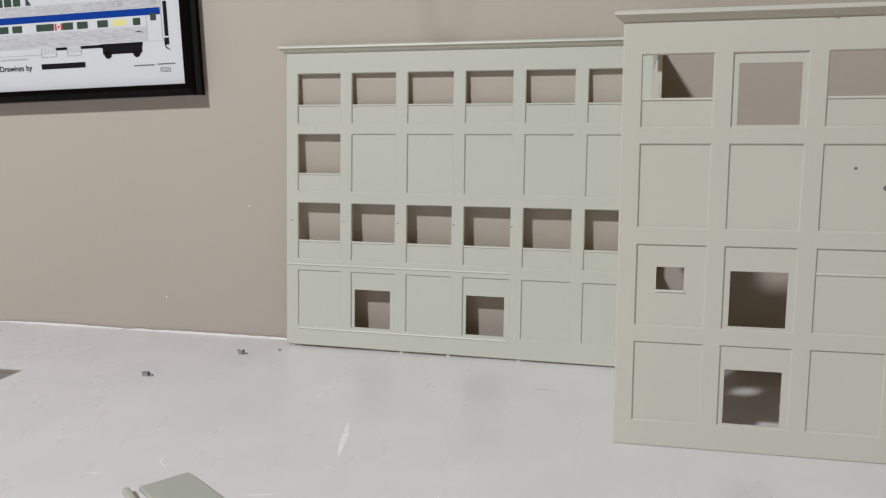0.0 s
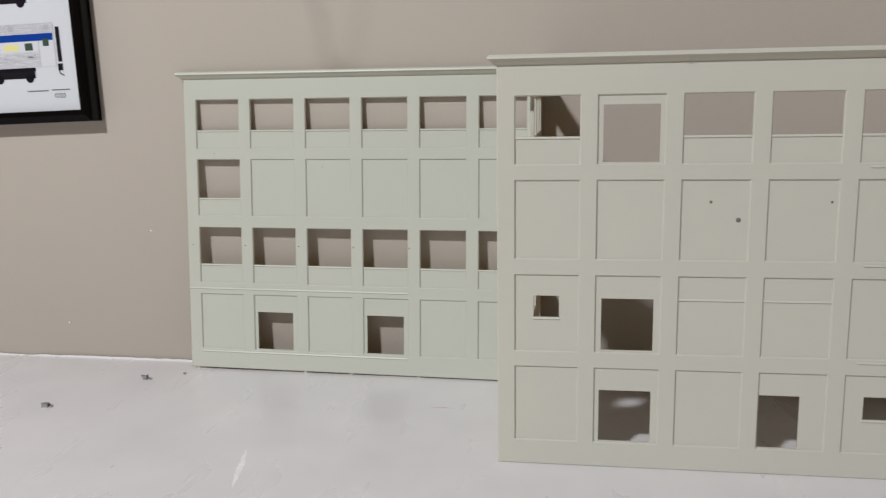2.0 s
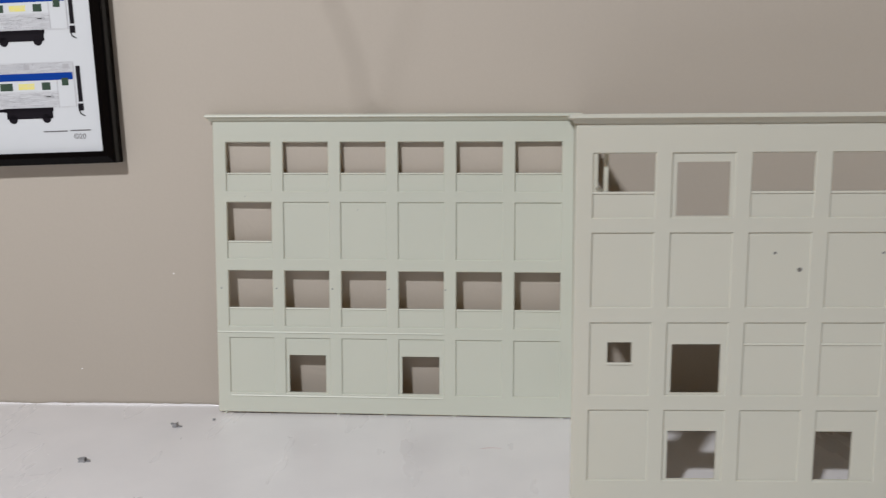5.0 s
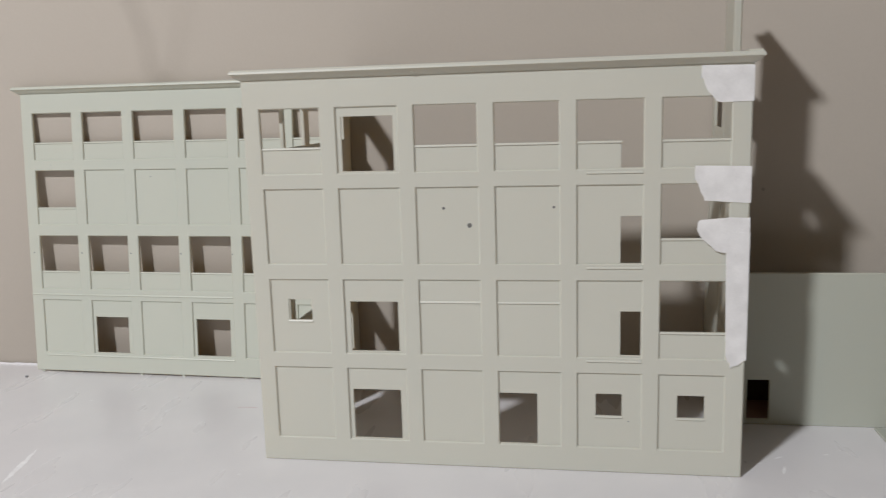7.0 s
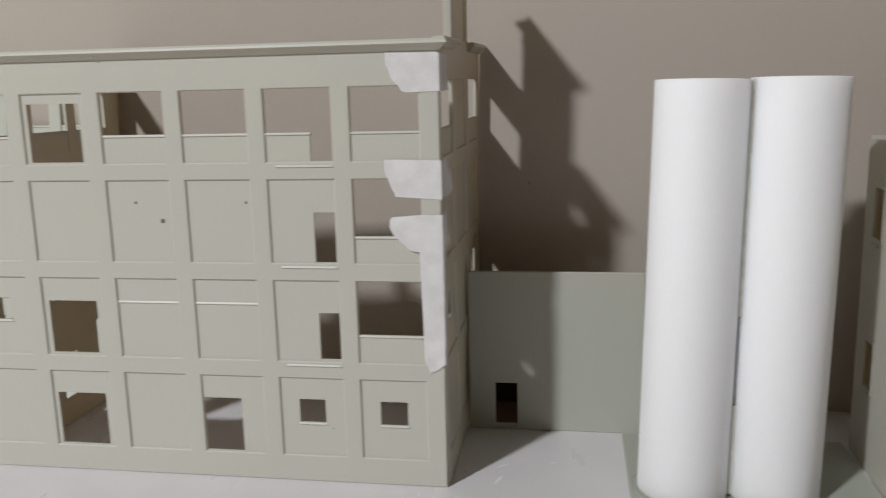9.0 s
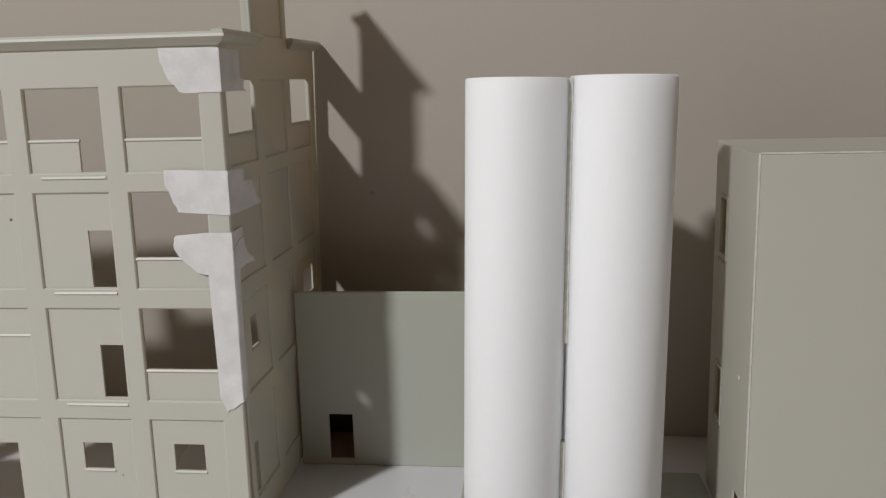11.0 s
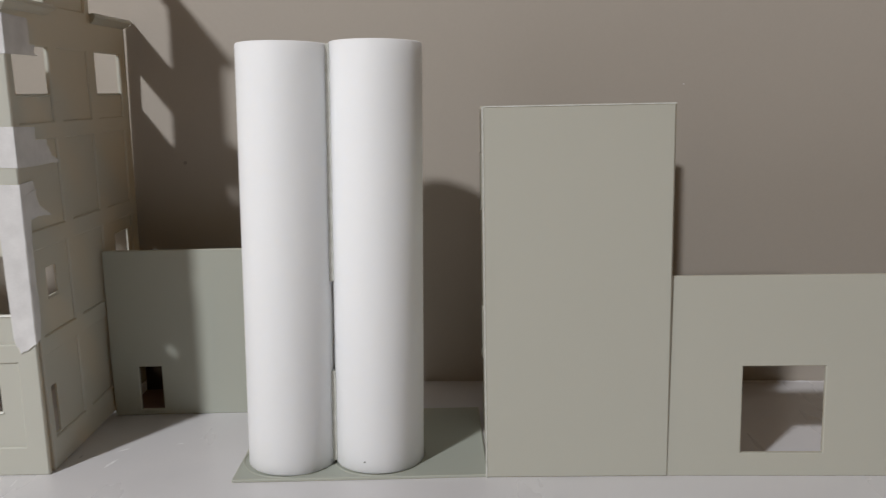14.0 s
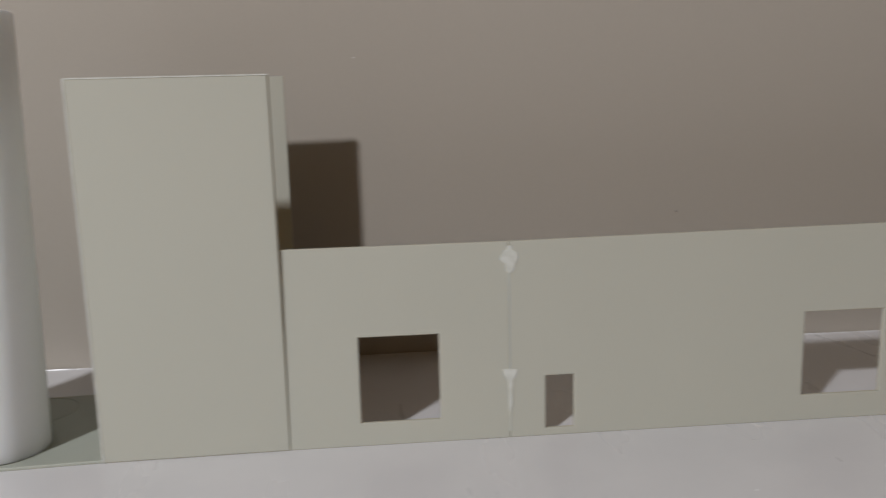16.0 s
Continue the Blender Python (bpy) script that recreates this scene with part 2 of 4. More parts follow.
def relief(name, us, vs, depth_at, back, mat, chamfer=0.0):
    """A moulded sheet in the x-z plane: each cell of the grid has its own depth behind y = 0, or None for an opening."""
    us, vs = sorted(set(round(u, 5) for u in us)), sorted(set(round(v, 5) for v in vs))
    verts, faces, index = [], [], {}

    def p(i, j, d):
        key = (i, j, round(d, 6))
        if key not in index:
            index[key] = len(verts)
            verts.append((us[i], d, vs[j]))
        return index[key]

    nu, nv = len(us) - 1, len(vs) - 1
    depth = {}
    for i in range(nu):
        for j in range(nv):
            depth[i, j] = depth_at((us[i] + us[i + 1]) / 2, (vs[j] + vs[j + 1]) / 2)

    def level(i, j):
        d = depth.get((i, j))
        return back if d is None else d

    for i in range(nu):
        for j in range(nv):
            d = depth[i, j]
            if d is not None:
                faces.append((p(i, j, d), p(i + 1, j, d), p(i + 1, j + 1, d), p(i, j + 1, d)))
                faces.append((p(i, j, back), p(i, j + 1, back), p(i + 1, j + 1, back), p(i + 1, j, back)))
    for i in range(nu + 1):
        for j in range(nv):
            a, b = level(i - 1, j), level(i, j)
            if abs(a - b) > 1e-7:
                f = (p(i, j, a), p(i, j, b), p(i, j + 1, b), p(i, j + 1, a))
                faces.append(f if a < b else f)
    for i in range(nu):
        for j in range(nv + 1):
            a, b = level(i, j - 1), level(i, j)
            if abs(a - b) > 1e-7:
                faces.append((p(i, j, a), p(i, j, b), p(i + 1, j, b), p(i + 1, j, a)))
    me = mesh_of(name, verts, faces, mat)
    bm = bmesh.new()
    bm.from_mesh(me)
    bmesh.ops.recalc_face_normals(bm, faces=bm.faces[:])
    if chamfer:
        rims = [e for e in bm.edges if len(e.link_faces) == 2 and all(v.co.y < 1e-6 for v in e.verts) and e.calc_face_angle_signed(0.0) > 1.0]
        bmesh.ops.bevel(bm, geom=rims, offset=chamfer, segments=1, affect="EDGES", profile=0.5)
    bm.to_mesh(me)
    bm.free()
    return me


def sheet_with_openings(name, u0, u1, v0, v1, openings, y0, y1, mat, chamfer=0.0):
    us = [u0, u1] + [min(max(u, u0), u1) for o in openings for u in (o[0], o[1])]
    vs = [v0, v1] + [min(max(v, v0), v1) for o in openings for v in (o[2], o[3])]

    def depth_at(u, v):
        return None if any(a < u < b and c < v < d for a, b, c, d in openings) else y0

    return relief(name, us, vs, depth_at, y1, mat, chamfer)


def extrude_profile(name, profile, x0, x1, mat, mitre=(0, 0)):
    """A moulding along x: profile points (y, z) in order round it; a mitred end follows the profile round the corner."""
    n = len(profile)
    verts = [(x0 + mitre[0] * min(y, 0), y, z) for y, z in profile] + [(x1 - mitre[1] * min(y, 0), y, z) for y, z in profile]
    faces = [(i, (i + 1) % n, n + (i + 1) % n, n + i) for i in range(n)]
    faces += [tuple(range(n))[::-1], tuple(range(n, 2 * n))]
    me = mesh_of(name, verts, faces, mat)
    bm = bmesh.new()
    bm.from_mesh(me)
    bmesh.ops.recalc_face_normals(bm, faces=bm.faces[:])
    bm.to_mesh(me)
    bm.free()
    return me


def flake(name, outline, thick, mat, to_place=None):
    """A thin flat piece with a free outline in x-z, its face at y = -thick."""
    n = len(outline)
    verts = [(u, -thick, v) for u, v in outline] + [(u, 0.0, v) for u, v in outline]
    if to_place:
        verts = [to_place(*v) for v in verts]
    faces = [tuple(range(n)), tuple(range(n, 2 * n))[::-1]] + [(i, n + i, n + (i + 1) % n, (i + 1) % n) for i in range(n)]
    me = mesh_of(name, verts, faces, mat)
    bm = bmesh.new()
    bm.from_mesh(me)
    bmesh.ops.recalc_face_normals(bm, faces=bm.faces[:])
    bmesh.ops.triangulate(bm, faces=[f for f in bm.faces if len(f.verts) > 4])
    bm.to_mesh(me)
    bm.free()
    return me


def disc(name, r, thick, mat, n=14):
    ring = [(r * math.cos(2 * math.pi * k / n), r * math.sin(2 * math.pi * k / n)) for k in range(n)]
    return flake(name, ring, thick, mat)


# ---- the room ----
def smooth_line(points, step=0.05):
    """A smooth line through plan points given in order of x."""
    xs, ys = zip(*points)
    grid = np.arange(xs[0], xs[-1] + step / 2, step)
    lin = np.interp(grid, xs, ys)
    kernel = np.ones(5) / 5
    padded = np.concatenate([np.full(2, lin[0]) + (lin[0] - lin[1]) * np.array([2, 1]), lin, np.full(2, lin[-1]) + (lin[-1] - lin[-2]) * np.array([1, 2])])
    return list(zip(grid, np.convolve(padded, kernel, "valid")))


WALL_LINE = smooth_line([(-1.8, 0.732), (-0.8, 0.720), (-0.45, 0.714), (-0.3, 0.7112), (0.0, 0.7030), (0.3, 0.6830), (0.55, 0.6660), (0.8, 0.6505), (1.1, 0.633), (2.2, 0.571)])


def wall_y(x):
    return float(np.interp(x, [p[0] for p in WALL_LINE], [p[1] for p in WALL_LINE]))


FLOOR_Z, CEIL_Z = -0.88, 1.84
n = len(WALL_LINE)
verts = []
for off in (0.0, 0.12):
    for z in (FLOOR_Z, CEIL_Z):
        verts += [(x, y + off, z) for x, y in WALL_LINE]
faces = []
for i in range(n - 1):
    a, b, c, d = i, n + i, 2 * n + i, 3 * n + i
    faces += [(a, a + 1, b + 1, b), (c, d, d + 1, c + 1), (b, b + 1, d + 1, d), (a, c, c + 1, a + 1)]
faces += [(0, n, 3 * n, 2 * n), (n - 1, 3 * n - 1, 4 * n - 1, 2 * n - 1)]
tagged(new("wall_north", mesh_of("wall_north", verts, faces, WALL, True)), "beige painted plaster wall behind the models", "wall", kind="structure")
# unseen surfaces that close the room and send back warm light
tagged(new("wall_south", box("wall_south", -1.8, 2.2, -2.72, -2.6, FLOOR_Z, CEIL_Z, ROOM)), "unseen room wall, tan to warm the bounced light", "wall", kind="structure")
tagged(new("wall_west", box("wall_west", -1.92, -1.8, -2.72, 0.9, FLOOR_Z, CEIL_Z, ROOM)), "unseen room wall, tan to warm the bounced light", "wall", kind="structure")
tagged(new("wall_east", box("wall_east", 2.2, 2.32, -2.72, 0.9, FLOOR_Z, CEIL_Z, ROOM)), "unseen room wall, tan to warm the bounced light", "wall", kind="structure")
tagged(new("floor", box("floor", -1.92, 2.32, -2.72, 0.9, FLOOR_Z - 0.1, FLOOR_Z, FLOOR)), "unseen room floor, brown to warm the bounced light", "floor", kind="structure")
tagged(new("ceiling", box("ceiling", -1.92, 2.32, -2.72, 0.9, CEIL_Z, CEIL_Z + 0.1, CEILING)), "unseen ceiling, brown to warm the bounced light", "ceiling", kind="structure")

# ---- ceiling lamp ----
lamp = thing("ceiling_lamp", pose(LAMP[0], LAMP[1], CEIL_Z), "round white ceiling lamp, lit", "ceiling lamp")
ring = [(0.085 * math.cos(2 * math.pi * k / 28), 0.085 * math.sin(2 * math.pi * k / 28)) for k in range(28)]
part("lamp_base", flake("lamp_base", ring, 0.035, WHITE_TUBE, lambda u, y, v: (u, v, y)), lamp)
ring = [(0.07 * math.cos(2 * math.pi * k / 28), 0.07 * math.sin(2 * math.pi * k / 28)) for k in range(28)]
part("diffuser", flake("diffuser", ring, 0.008, LAMP_GLOW, lambda u, y, v: (u, v, y - 0.035)), lamp, label="glowing white lamp diffuser")

# ---- the table ----
TABLE_FRONT = -0.22
table = thing("work_table", pose(0, 0, FLOOR_Z), "white laminate work table against the wall", "table")
verts, faces = [], []
cols = [(x, wall_y(x) + 0.002) for x in np.arange(-1.5, 1.9001, 0.1)]
for z in (0.0, -0.035):
    verts += [(x, TABLE_FRONT, z - FLOOR_Z) for x, y in cols] + [(x, y, z - FLOOR_Z) for x, y in cols]
m = len(cols)
for i in range(m - 1):
    faces += [(i, i + 1, m + i + 1, m + i), (2 * m + i, 3 * m + i, 3 * m + i + 1, 2 * m + i + 1), (i, 2 * m + i, 2 * m + i + 1, i + 1), (m + i, m + i + 1, 3 * m + i + 1, 3 * m + i)]
faces += [(0, m, 3 * m, 2 * m), (m - 1, 3 * m - 1, 4 * m - 1, 2 * m - 1)]
part("tabletop", mesh_of("tabletop", verts, faces, TABLE), table)
leg = soft_box("leg", -0.025, 0.025, -0.025, 0.025, 0.0, -0.035 - FLOOR_Z, METAL, 0.004)
for x, y in ((-1.4, -0.15), (1.8, -0.15), (-1.4, 0.6), (1.8, 0.45)):
    part("leg", leg, table, pose(x, y, 0))

# ---- model walls ----
PITCH, BAY = 0.0503, 0.0393
ROWS_Z = [(0.196, 0.238), (0.137, 0.186), (0.077, 0.126), (0.017, 0.066)]
FRONT_ROWS = [(0.196, 0.2370), (0.137, 0.1856), (0.077, 0.126), (0.017, 0.066)]
TOP_Z, THICK, RECESS = 0.262, 0.0026, 0.0012
CORNICE = [(0.0004, 0.2556), (-0.0003, 0.2558), (-0.0012, 0.2562), (-0.0026, 0.2572), (-0.0038, 0.2584), (-0.0048, 0.2592), (-0.0055, 0.2594), (-0.0052, 0.2608), (-0.0040, 0.2620), (0.0026, 0.2620)]


def strip(name, x0, x1, y, z, mat, y_back=None):
    """A thin moulded ledge with a sloped upper face, standing 0.7 mm proud of the plane at y."""
    deep = y + 0.0003 if y_back is None else y_back
    prof = [(y + 0.0001, z - 0.0008), (y - 0.0005, z - 0.0006), (y - 0.0007, z - 0.0003), (y - 0.0001, z + 0.0008), (deep, z + 0.0009), (deep, z - 0.0008)]
    return extrude_profile(name, prof, x0, x1, mat)


def cornice_run(parent, x0, x1, dz=0.0, mat=PLASTIC, mitre=(1, 1)):
    prof = [(y, z + dz) for y, z in CORNICE]
    part("cornice", extrude_profile("cornice", prof, x0, x1, mat, mitre), parent)


def model_wall(name, at, label, width, margin, bays, spec, mat=PLASTIC, cornice=((0, 0),), tower=None, group="", rows=ROWS_Z, foot=0.0):
    """A moulded kit wall: a lattice of piers and bands, a recessed panel in each bay, sills and a cornice.
    spec maps (row, bay) to openings (u0, u1, z0, z1) counted from the bay's left edge."""
    wall = thing(name, at, label, "model facade", group)
    cells = [(margin + PITCH * k, margin + PITCH * k + BAY, z0, z1) for z0, z1 in rows for k in range(bays)]
    us, vs = [0.0, width], [foot, TOP_Z]
    if tower:
        us += [tower[0], tower[1], tower[0] + 0.007, tower[1] - 0.007]
        vs += [tower[2], tower[2] - 0.012]
    for a, b, c, d in cells:
        us += [a, b]
        vs += [c, d]

    def depth_at(u, v):
        if v > TOP_Z:
            if not tower[0] < u < tower[1]:
                return None
            return RECESS if tower[0] + 0.007 < u < tower[1] - 0.007 and v < tower[2] - 0.012 else 0.0
        return None if any(a < u < b and c < v < d for a, b, c, d in cells) else 0.0

    part("wall_frame", relief("wall_frame", us, vs, depth_at, THICK, mat, 0.0007), wall)
    plain = {}
    for r, (z0, z1) in enumerate(rows):
        for k in range(bays):
            openings = spec.get((r, k), ())
            place = pose(margin + PITCH * k, 0, z0)
            local = [(a, b, c - z0, d - z0) for a, b, c, d in openings]
            cuts = [(a - 0.001 if a <= 0 else a, b + 0.001 if b >= BAY else b, c, d + 0.001 if d >= z1 - z0 - 1e-6 else d) for a, b, c, d in local]
            key = (round(z1 - z0, 5), tuple(local))
            if key not in plain:
                plain[key] = sheet_with_openings("panel", -0.0002, BAY + 0.0002, -0.0002, z1 - z0 + 0.0002, cuts, RECESS, THICK - 0.0002, mat)
            panel = part("panel", plain[key], wall, place)
            for a, b, c, d in local:
                if c > 0.003:
                    if len(local) > 1:
                        b = local[1][0]
                    a, b = max(a - 0.0006, 0.0), min(b + 0.0006, BAY)
                    part("sill", strip("sill", a, b, RECESS, c - 0.0005, mat, THICK - 0.0004), panel)
    for a, b in cornice:
        cornice_run(wall, a, b, 0, mat)
    return wall


W = BAY
FUP, UP, MID2, MID3 = (0.0, W, 0.2122, 0.2370), (0.0, W, 0.2115, 0.238), (0.0, W, 0.152, 0.186), (0.0, W, 0.093, 0.126)
front_spec = {
    (0, 0): [FUP], (0, 1): [(0.0030, 0.0366, 0.1968, 0.2314)], (0, 2): [FUP], (0, 3): [FUP],
    (0, 4): [FUP, (0.0262, W, 0.1962, 0.2124)], (0, 5): [FUP],
    (1, 4): [(0.0262, 0.0388, 0.1372, 0.1666)], (1, 5): [(0.0, W, 0.1524, 0.1856)],
    (2, 0): [(0.0115, 0.0275, 0.0985, 0.1128)], (2, 1): [(0.0035, 0.0355, 0.0782, 0.1116)],
    (2, 4): [(0.0264, 0.0388, 0.0782, 0.1066)], (2, 5): [(0.0, W, 0.0934, 0.126)],
    (3, 1): [(0.0028, 0.0352, 0.0176, 0.0516)], (3, 3): [(0.0, 0.0245, 0.0174, 0.0516)],
    (3, 4): [(0.0113, 0.0275, 0.0376, 0.0526)], (3, 5): [(0.0113, 0.0278, 0.0376, 0.0526)],
}
F_X, F_Y = -0.007, 0.52
front = model_wall("kit_facade", pose(F_X, F_Y, 0), "grey-green styrene kit wall with window openings, standing on the table", 0.314, 0.0115, 6,
                   front_spec, cornice=((0.0, 0.314),), group="kit walls of the model building", rows=FRONT_ROWS)
for r, k in ((0, 4), (1, 4), (2, 4)):
    u, z = 0.0115 + PITCH * k, ROWS_Z[r][0]
    part("ledge", strip("ledge", u + 0.0055, u + W, 0.0, z - 0.0026, PLASTIC), front)
for k in (2, 3):
    u = 0.0115 + PITCH * k
    part("ledge", strip("ledge", u, u + W, RECESS, 0.1115, PLASTIC), front)
for u, z, r in ((0.0115 + 2 * PITCH + 0.0172, 0.1725, 0.0009), (0.0115 + 2 * PITCH + 0.0335, 0.1615, 0.0015), (0.0115 + 3 * PITCH + 0.036, 0.1725, 0.0008)):
    part("pin_hole", disc("pin_hole", r, 0.0001, HOLE), front, pose(u, RECESS, z), "small dark hole drilled in a panel")
part("moulding_nub", soft_box("moulding_nub", 0.1122, 0.1138, -0.0036, -0.0010, 0.2568, 0.2576, PLASTIC, 0.0003, 1), front)
part("pin_hole", disc("pin_hole", 0.0004, 0.0001, HOLE), front, pose(0.0115 + 4 * PITCH + 0.0318, RECESS, 0.0345))

rear_spec = {(0, k): [UP] for k in range(6)}
rear_spec |= {(2, k): [MID3] for k in range(6)}
rear_spec |= {(1, 0): [MID2], (3, 1): [(0.0028, 0.0355, 0.0175, 0.051)], (3, 3): [(0.0028, 0.0355, 0.0175, 0.051)]}
rear = model_wall("kit_facade", pose(-0.2997, 0.6894, 0.0032, 0, 0, -1.9) @ pose(0, 0, 0, -3.9, 0.2, 0),
                  "grey-green styrene kit wall with window rows, leaning back", 0.314, 0.0115, 6,
                  rear_spec, PLASTIC_COOL, cornice=((0.0, 0.314),), group="kit walls of the model building", foot=-0.0011)
part("ledge", strip("ledge", 0.0005, 0.0115 + 3 * PITCH + W, 0.0, 0.0714, PLASTIC_COOL), rear)
part("ledge", strip("ledge", 0.0115, 0.0115 + 3 * PITCH + W, 0.0, 0.0141, PLASTIC_COOL), rear)
for k in range(5):
    part("pin_hole", disc("pin_hole", 0.0006, 0.0001, HOLE), rear, pose(0.005 + 0.0503 * k * 0.985, 0, 0.1105), "tiny dark pin hole in a pier")
for u, z in ((0.0115 + 2 * PITCH + 0.0145, 0.1797), (0.0278, 0.1914)):
    part("pin_hole", disc("pin_hole", 0.0004, 0.0001, HOLE, 8), rear, pose(u, RECESS if z < 0.185 else 0.0, z))
for u in (0.006, 0.108, 0.15, 0.211, 0.305):
    part("moulding_nub", soft_box("moulding_nub", u - 0.0016, u + 0.0016, 0.0012, 0.002, -0.0030, -0.0001, PLASTIC_COOL, 0.0004, 1), rear)

side_r_spec = {
    (0, 0): [UP], (0, 2): [UP], (2, 0): [(0.0110, 0.0230, 0.0975, 0.1145)], (2, 2): [(0.010, 0.033, 0.099, 0.117)],
    (3, 0): [(0.0, 0.0085, 0.0185, 0.047)], (3, 2): [(0.0, 0.010, 0.0185, 0.051)],
}
side_r = model_wall("kit_facade", pose(0.308, F_Y + THICK + 0.003, 0.0013, 0, -1.03, 90), "grey-green styrene kit side wall with raised tower bay", 0.1572, 0.006, 3,
                    side_r_spec, cornice=((0.0, 0.0445), (0.1055, 0.1545)), tower=(0.0465, 0.1045, 0.3205), group="kit walls of the model building", foot=-0.0013)
cornice_run(side_r, 0.0465, 0.1045, 0.0575)
part("ledge", box("ledge", 0.0465, 0.1045, THICK - 0.0002, THICK + 0.0012, 0.3065, 0.3082, PLASTIC), side_r)
part("ledge", box("ledge", 0.0465, 0.1045, THICK - 0.0002, THICK + 0.0050, 0.3172, 0.3200, PLASTIC), side_r)
part("tower_return", box("tower_return", 0.0465, 0.0485, THICK, THICK + 0.0026, 0.255, 0.3195, PLASTIC), side_r)

# the side wall leans inwards and is warped: its free upper rear corner stands a little outwards
WARP, LEAN = 0.135, 0.006
for ob in side_r.children:
    u, _, z = ob.matrix_basis.translation
    if ob.name.startswith("panel"):
        u, z = u + BAY / 2, z + 0.024
        ob.matrix_basis = pose(u, LEAN * z - WARP * u * z, z, math.degrees(WARP * u - LEAN), 0, -math.degrees(WARP * z)) @ pose(-u, 0, -z) @ ob.matrix_basis
    else:
        for v in ob.data.vertices:
            v.co.y += LEAN * v.co.z - WARP * v.co.x * v.co.z

side_l_spec = {(0, 0): [UP], (0, 1): [UP], (0, 2): [UP], (2, 0): [MID3], (2, 1): [MID3], (3, 0): [(0.0, W, 0.033, 0.066)], (3, 1): [(0.0165, 0.035, 0.019, 0.051)], (2, 2): [MID3]}
model_wall("kit_facade", pose(0.0131, 0.6935, 0, 0, 0, -90), "grey-green styrene kit side wall joining front and rear", 0.1620, 0.0185, 3,
                    side_l_spec, cornice=((0.006, 0.170),), group="kit walls of the model building")

# ---- plain sheet behind the silos ----
back = thing("kit_sheet", pose(0.3094, 0.6115, 0), "plain grey styrene sheet with a small doorway, standing on the table", "model panel")
part("sheet", sheet_with_openings("sheet", 0.0, 0.1185, 0.0, 0.1130, [(0.0181, 0.0333, 0.0040, 0.0338)], 0.0, 0.002, SHEET, 0.0005), back)

# added boards darken the doorway; the brown sheet paints tinted light on the table
box_v, box_f = [], []
for dims in ((0.004, 0.070, 0.050, 0.052, 0.0, 0.085), (0.068, 0.070, 0.002, 0.050, 0.0, 0.085)):
    v, f = box_data(*dims)
    box_f += [tuple(k + len(box_v) for k in face) for face in f]
    box_v += v
part("box_floor", box("box_floor", 0.004, 0.068, 0.002, 0.050, 0.0, 0.0006, TINTED_FLOOR), back, label="brown sheet painted as the table in golden light behind the doorway")
part("backing_box", mesh_of("backing_box", box_v, box_f, DOORWAY_DARK), back, label="added dark brown boards that blacken the view through the doorway")

# ---- silo base and silos ----
base = thing("silo_stand", pose(0.4139, 0.5042, 0), "thin grey styrene base plate under the white silos", "silo stand")
part("plate", soft_box("plate", 0.0, 0.1412, 0.0, 0.1035, 0.0, 0.0018, SHEET, 0.0004, 1), base)


def ring_mesh(name, r, w, h, mat, n=56):
    verts, faces = [], []
    for k in range(n):
        c, s = math.cos(2 * math.pi * k / n), math.sin(2 * math.pi * k / n)
        verts += [((r - w) * c, (r - w) * s, 0), ((r - w / 2) * c, (r - w / 2) * s, h), (r * c, r * s, 0)]
    for k in range(n):
        a, b = 3 * k, 3 * ((k + 1) % n)
        faces += [(a, b, b + 1, a + 1), (a + 1, b + 1, b + 2, a + 2)]
    return mesh_of(name, verts, faces, mat)


locating = ring_mesh("locating_ring", 0.0272, 0.0008, 0.0005, SHEET)
locating_small = ring_mesh("locating_ring", 0.0215, 0.0008, 0.0005, SHEET)
for x, y, ring_data in ((0.0282, 0.0285, locating), (0.0800, 0.0280, locating), (0.0335, 0.0805, locating_small), (0.0840, 0.0805, locating_small)):
    part("locating_ring", ring_data, base, pose(x, y, 0.0017))


def tube(name, r, wall, h, mat, n=72):
    prof = [(r - wall, 0.0), (r - 0.0004, 0.0), (r, 0.0005), (r, h - 0.0006), (r - 0.0004, h), (r - wall, h)]
    m = len(prof)
    verts, faces = [], []
    for k in range(n):
        c, s = math.cos(2 * math.pi * k / n), math.sin(2 * math.pi * k / n)
        verts += [(q * c, q * s, z) for q, z in prof]
    for k in range(n):
        for j in range(m):
            a, b = m * k, m * ((k + 1) % n)
            faces.append((a + j, b + j, b + (j + 1) % m, a + (j + 1) % m))
    me = mesh_of(name, verts, faces, mat, True)
    return me


silo_mesh = tube("tube", 0.0253, 0.0240, 0.2346, WHITE_TUBE)
top_cap = disc("top_cap", 0.0018, 0.0010, WHITE_TUBE, 24)
for x, turn, lean in ((0.44385, 0.0, 1.16), (0.4941, 40.0, 1.12)):
    silo = thing("silo", pose(x, 0.5310, 0.0021, -1.2, lean, 0) @ pose(0, 0, 0, 0, 0, turn), "tall smooth white plastic tube silo on the base plate", "model silo", "pair of white silos")
    part("tube", silo_mesh, silo)
    part("top_cap", top_cap, silo, pose(0, 0, 0.2340, 90))
    if turn:
        part("pin_mark", disc("pin_mark", 0.0005, 0.0001, HOLE, 8), silo, pose(0, 0, 0, 0, 0, -16 - turn) @ pose(0, -0.0253, 0.0065))
        for z0, z1 in ((0.001, 0.054), (0.105, 0.2335)):
            part("glue_seam", soft_box("glue_seam", -0.0014, 0.0014, -0.0085, -0.0030, z0, z1, FILLER_GLINT, 0.0006, 2), silo, pose(0, 0, 0, 0, 0, -turn) @ pose(-0.02535, 0, 0), "pale bead of glue along the joint")

